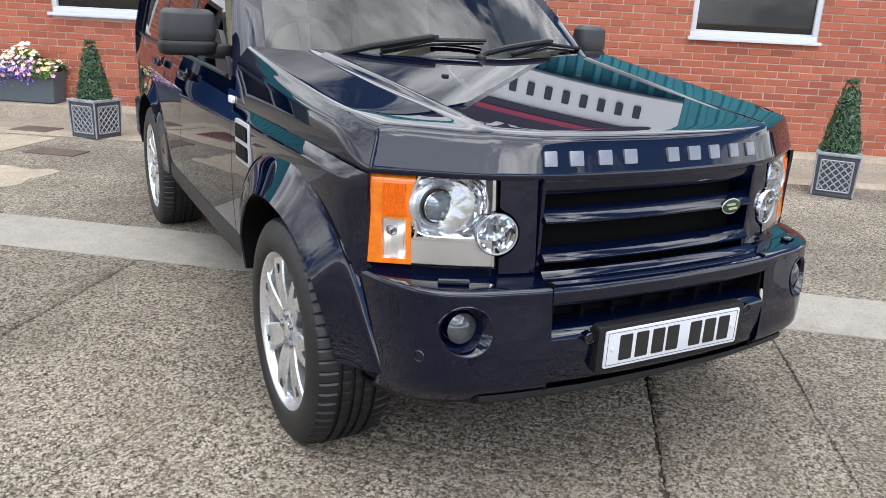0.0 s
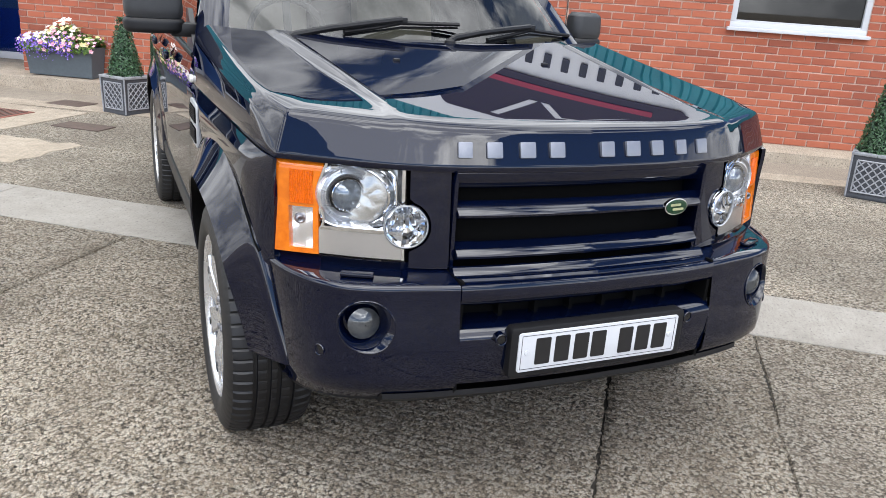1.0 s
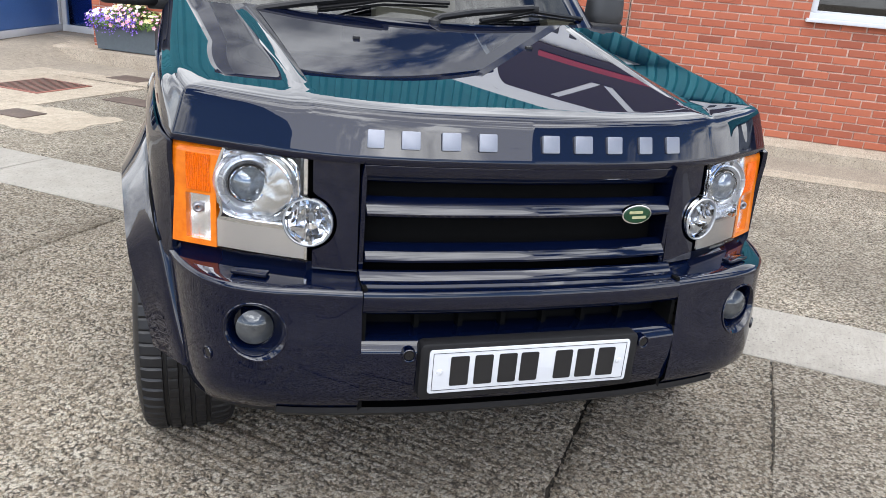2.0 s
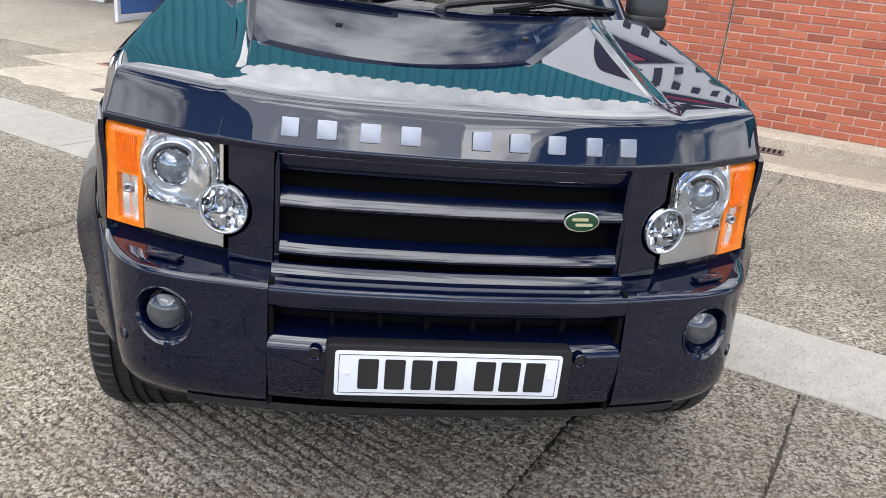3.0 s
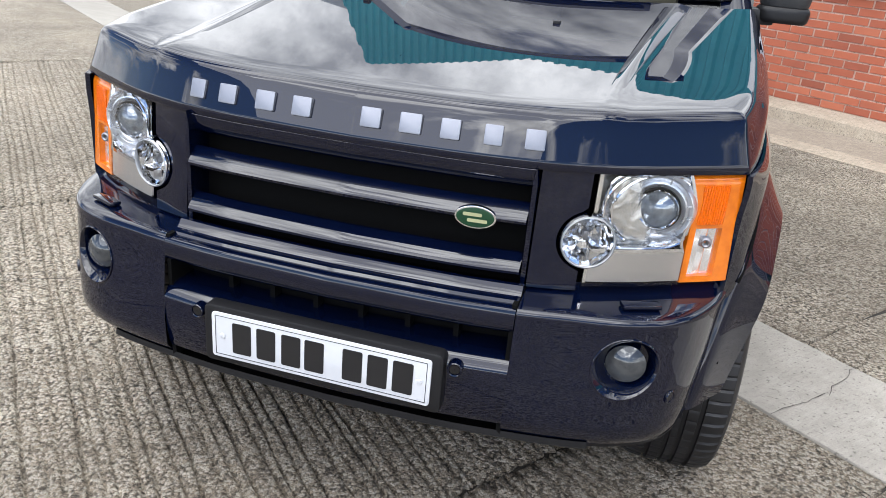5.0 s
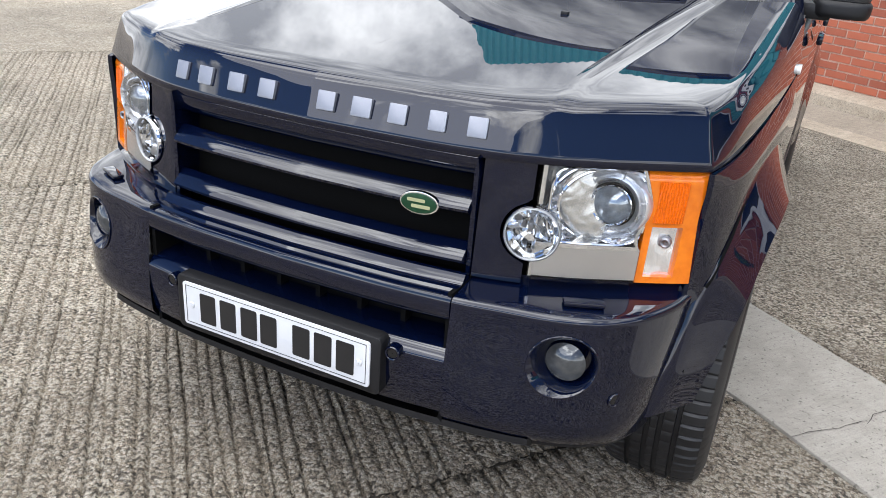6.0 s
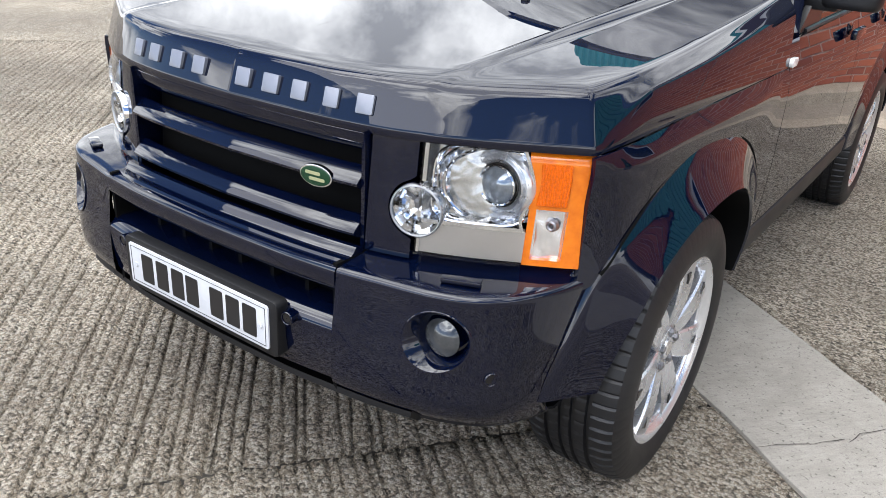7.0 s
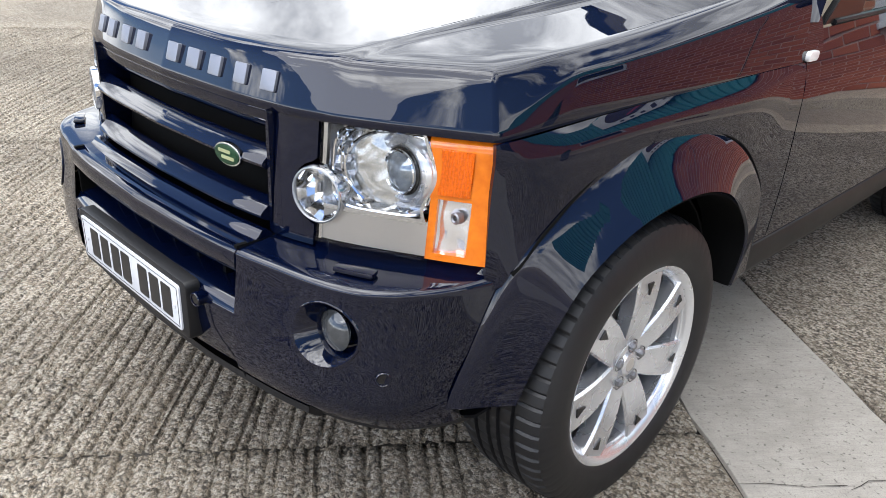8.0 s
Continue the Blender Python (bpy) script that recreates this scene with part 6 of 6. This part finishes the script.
def wheel_at(x, y, left):
    m = Matrix.Translation((x, y, HUB_Z)) @ Matrix.Rotation(0 if left else math.pi, 4, "Z") @ Matrix.Rotation(radians(-4.3 if left else 15.5), 4, "X")
    tyre, back = tyre_mesh(), m.inverted()
    for v in tyre.verts:
        p = m @ v.co
        if p.z < 0.001:   # the tread lies flat where it bears on the ground, and the wall bulges
            p.z = 0.001
            v.co = back @ p
    w = part("wheel", tyre, RUBBER, car, "black tyre on a seven spoke alloy wheel", at=m, sharp=28)
    part("rim", rim_mesh(), ALLOY, w, "silver alloy rim")
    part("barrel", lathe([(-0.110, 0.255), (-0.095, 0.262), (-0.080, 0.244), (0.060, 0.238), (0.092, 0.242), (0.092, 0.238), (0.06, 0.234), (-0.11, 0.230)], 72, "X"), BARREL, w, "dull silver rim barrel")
    # black disc added behind the spokes, its colour standing for the shade inside
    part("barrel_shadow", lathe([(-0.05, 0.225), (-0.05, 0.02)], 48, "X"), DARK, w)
    part("brake_disc", lathe([(-0.02, 0.16), (0.0, 0.165), (0.01, 0.16), (0.01, 0.05)], 48, "X"), STEEL, w, "steel brake disc")
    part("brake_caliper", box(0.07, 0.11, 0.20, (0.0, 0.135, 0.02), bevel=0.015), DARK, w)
    part("hub", lathe([(0.03, 0.074), (0.088, 0.072), (0.100, 0.064), (0.102, 0.050), (0.096, 0.034), (0.096, 0.001)], 48, "X"), ALLOY, w, "silver hub")
    cap = part("centre_cap", lathe([(0.094, 0.033), (0.104, 0.031), (0.106, 0.026), (0.106, 0.001)], 40, "X"), ALLOY, w)
    part("cap_badge", lathe([(0.1062, 0.019), (0.1075, 0.017), (0.1075, 0.001)], 32, "X"), SATIN_SILVER, cap)
    first = spoke_mesh()
    sp = part("spoke", first, ALLOY, w)
    # no recess is cut: a black triangle on the spoke gives its shade
    notch = bmesh.new()
    tri = [(0.1160, -0.013, 0.226), (0.1160, 0.013, 0.226), (0.1165, 0.002, 0.194)]
    notch.faces.new([notch.verts.new(p) for p in tri])
    thick(notch, 0.004)
    nt = part("notch_shade", notch, SATIN_BLACK, w, "small dark plate for the shade in a notch")
    for k in range(1, 7):
        share("notch_shade", nt.data, w, Matrix.Rotation(2 * math.pi * k / 7, 4, "X"))
        share("spoke", sp.data, w, Matrix.Rotation(2 * math.pi * k / 7, 4, "X"))
    nut = part("wheel_nut", lathe([(0.094, 0.0115), (0.108, 0.0110), (0.111, 0.007), (0.111, 0.001)], 6, "X"), STEEL, w, at=Matrix.Translation((0, 0, 0.052)))
    rec = part("nut_recess", lathe([(0.1025, 0.016), (0.1035, 0.0165), (0.1035, 0.0185)], 20, "X"), SATIN_BLACK, w, at=Matrix.Translation((0, 0, 0.052)))
    for k in range(1, 5):
        r = Matrix.Rotation(2 * math.pi * k / 5, 4, "X") @ Matrix.Translation((0, 0, 0.052))
        share("wheel_nut", nut.data, w, r)
        share("nut_recess", rec.data, w, r)


for sx in (HUB_X, -HUB_X):
    wheel_at(sx, FRONT_HUB_Y, sx > 0)
    wheel_at(sx * 0.995, HUB_Y + REAR, sx > 0)


# ---- single bricks of the wall, last ----
def brick_mesh(w, name):
    bm = box(w, 0.030, 0.0625, (0, 0.0135, 0), bevel=0.0)
    front = [e for e in bm.edges if all(v.co.y < 0 for v in e.verts)]
    bmesh.ops.bevel(bm, geom=front, offset=0.003, segments=1, affect="EDGES")
    bmesh.ops.recalc_face_normals(bm, faces=bm.faces)
    me = bpy.data.meshes.new(name)
    bm.to_mesh(me)
    bm.free()
    me.materials.append(BRICK)
    return me


def brick_runs():
    """Every brick as (middle along s, middle z, length)."""
    runs = []
    rows_n = int((HEAD - BASE) / 0.075)
    for r in range(rows_n):
        zc = BASE + 0.0375 + r * 0.075
        s = S0 - (0.1125 if r % 2 else 0.0)
        while s < S1:
            a, b = max(S0, s + 0.006), min(S1, s + 0.219)
            s += 0.225
            pieces = [(a, b)]
            for w0, w1, z0, z1 in WINDOWS + [(3.893, 3.907, 0, 9)]:
                if z0 - 0.03 < zc < z1 + 0.03:
                    nxt = []
                    for p, q in pieces:
                        if q <= w0 or p >= w1:
                            nxt.append((p, q))
                        else:
                            if p < w0:
                                nxt.append((p, w0 - 0.004))
                            if q > w1:
                                nxt.append((w1 + 0.004, q))
                    pieces = nxt
            runs += [((p + q) / 2, zc, q - p) for p, q in pieces if q - p > 0.03]
    return runs


full = brick_mesh(0.213, "brick")
sizes = {213: full}
rest = []
count = 0
brnd = random.Random(77)
for sc, zc, ln in brick_runs():
    near = 2.9 < sc < 6.9 and zc < 1.25
    jig = (brnd.gauss(0, 0.0012), brnd.gauss(0, 0.0014), brnd.gauss(0, 0.0012))
    if near and count < 295:
        key = round(ln * 1000)
        if key not in sizes:
            sizes[key] = brick_mesh(ln, "brick")
        share("brick", sizes[key], wall, Matrix.Translation((sc + jig[0], jig[1], zc + jig[2])))
        count += 1
    else:
        rest.append((sc + jig[0], jig[1], zc + jig[2], ln))
vv, ff = [], []
for sc, y, zc, ln in rest:
    i = len(vv)
    for dx, dy, dz in ((-1, 0, -1), (1, 0, -1), (1, 0, 1), (-1, 0, 1), (-1, 1, -1), (1, 1, -1), (1, 1, 1), (-1, 1, 1)):
        c = 0.0 if dy else 0.0015
        vv.append((sc + dx * (ln / 2 - c), y - 0.0015 if dy == 0 else y + 0.002, zc + dz * (0.03125 - c)))
    ff += [(i, i + 1, i + 2, i + 3), (i, i + 4, i + 5, i + 1), (i + 1, i + 5, i + 6, i + 2), (i + 2, i + 6, i + 7, i + 3), (i + 3, i + 7, i + 4, i)]
me = bpy.data.meshes.new("brickwork")
me.from_pydata(vv, [], ff)
me.materials.append(BRICK)
brickwork = new("brickwork", me)
brickwork.parent = wall
tagged(brickwork, kind="stuff")
# the short return of the wall at the entrance
vv, ff = [], []
for r in range(int((HEAD - BASE) / 0.075)):
    for k in range(7):
        i = len(vv)
        y0 = 0.03 + k * 0.225 - (0.1125 if r % 2 else 0)
        y0, y1, z0 = max(0.03, y0), y0 + 0.215, BASE + 0.005 + r * 0.075
        for y, z in ((y0, z0), (y1, z0), (y1, z0 + 0.065), (y0, z0 + 0.065)):
            vv.append((S0 - 0.004, y, z))
        for y, z in ((y0, z0), (y1, z0), (y1, z0 + 0.065), (y0, z0 + 0.065)):
            vv.append((S0 + 0.002, y, z))
        ff += [(i, i + 1, i + 2, i + 3)] + [(i + a, i + 4 + a, i + 4 + (a + 1) % 4, i + (a + 1) % 4) for a in range(4)]
me = bpy.data.meshes.new("return_brickwork")
me.from_pydata(vv, [], ff)
me.materials.append(BRICK)
o = new("return_brickwork", me)
o.parent = wall
tagged(o, kind="stuff")
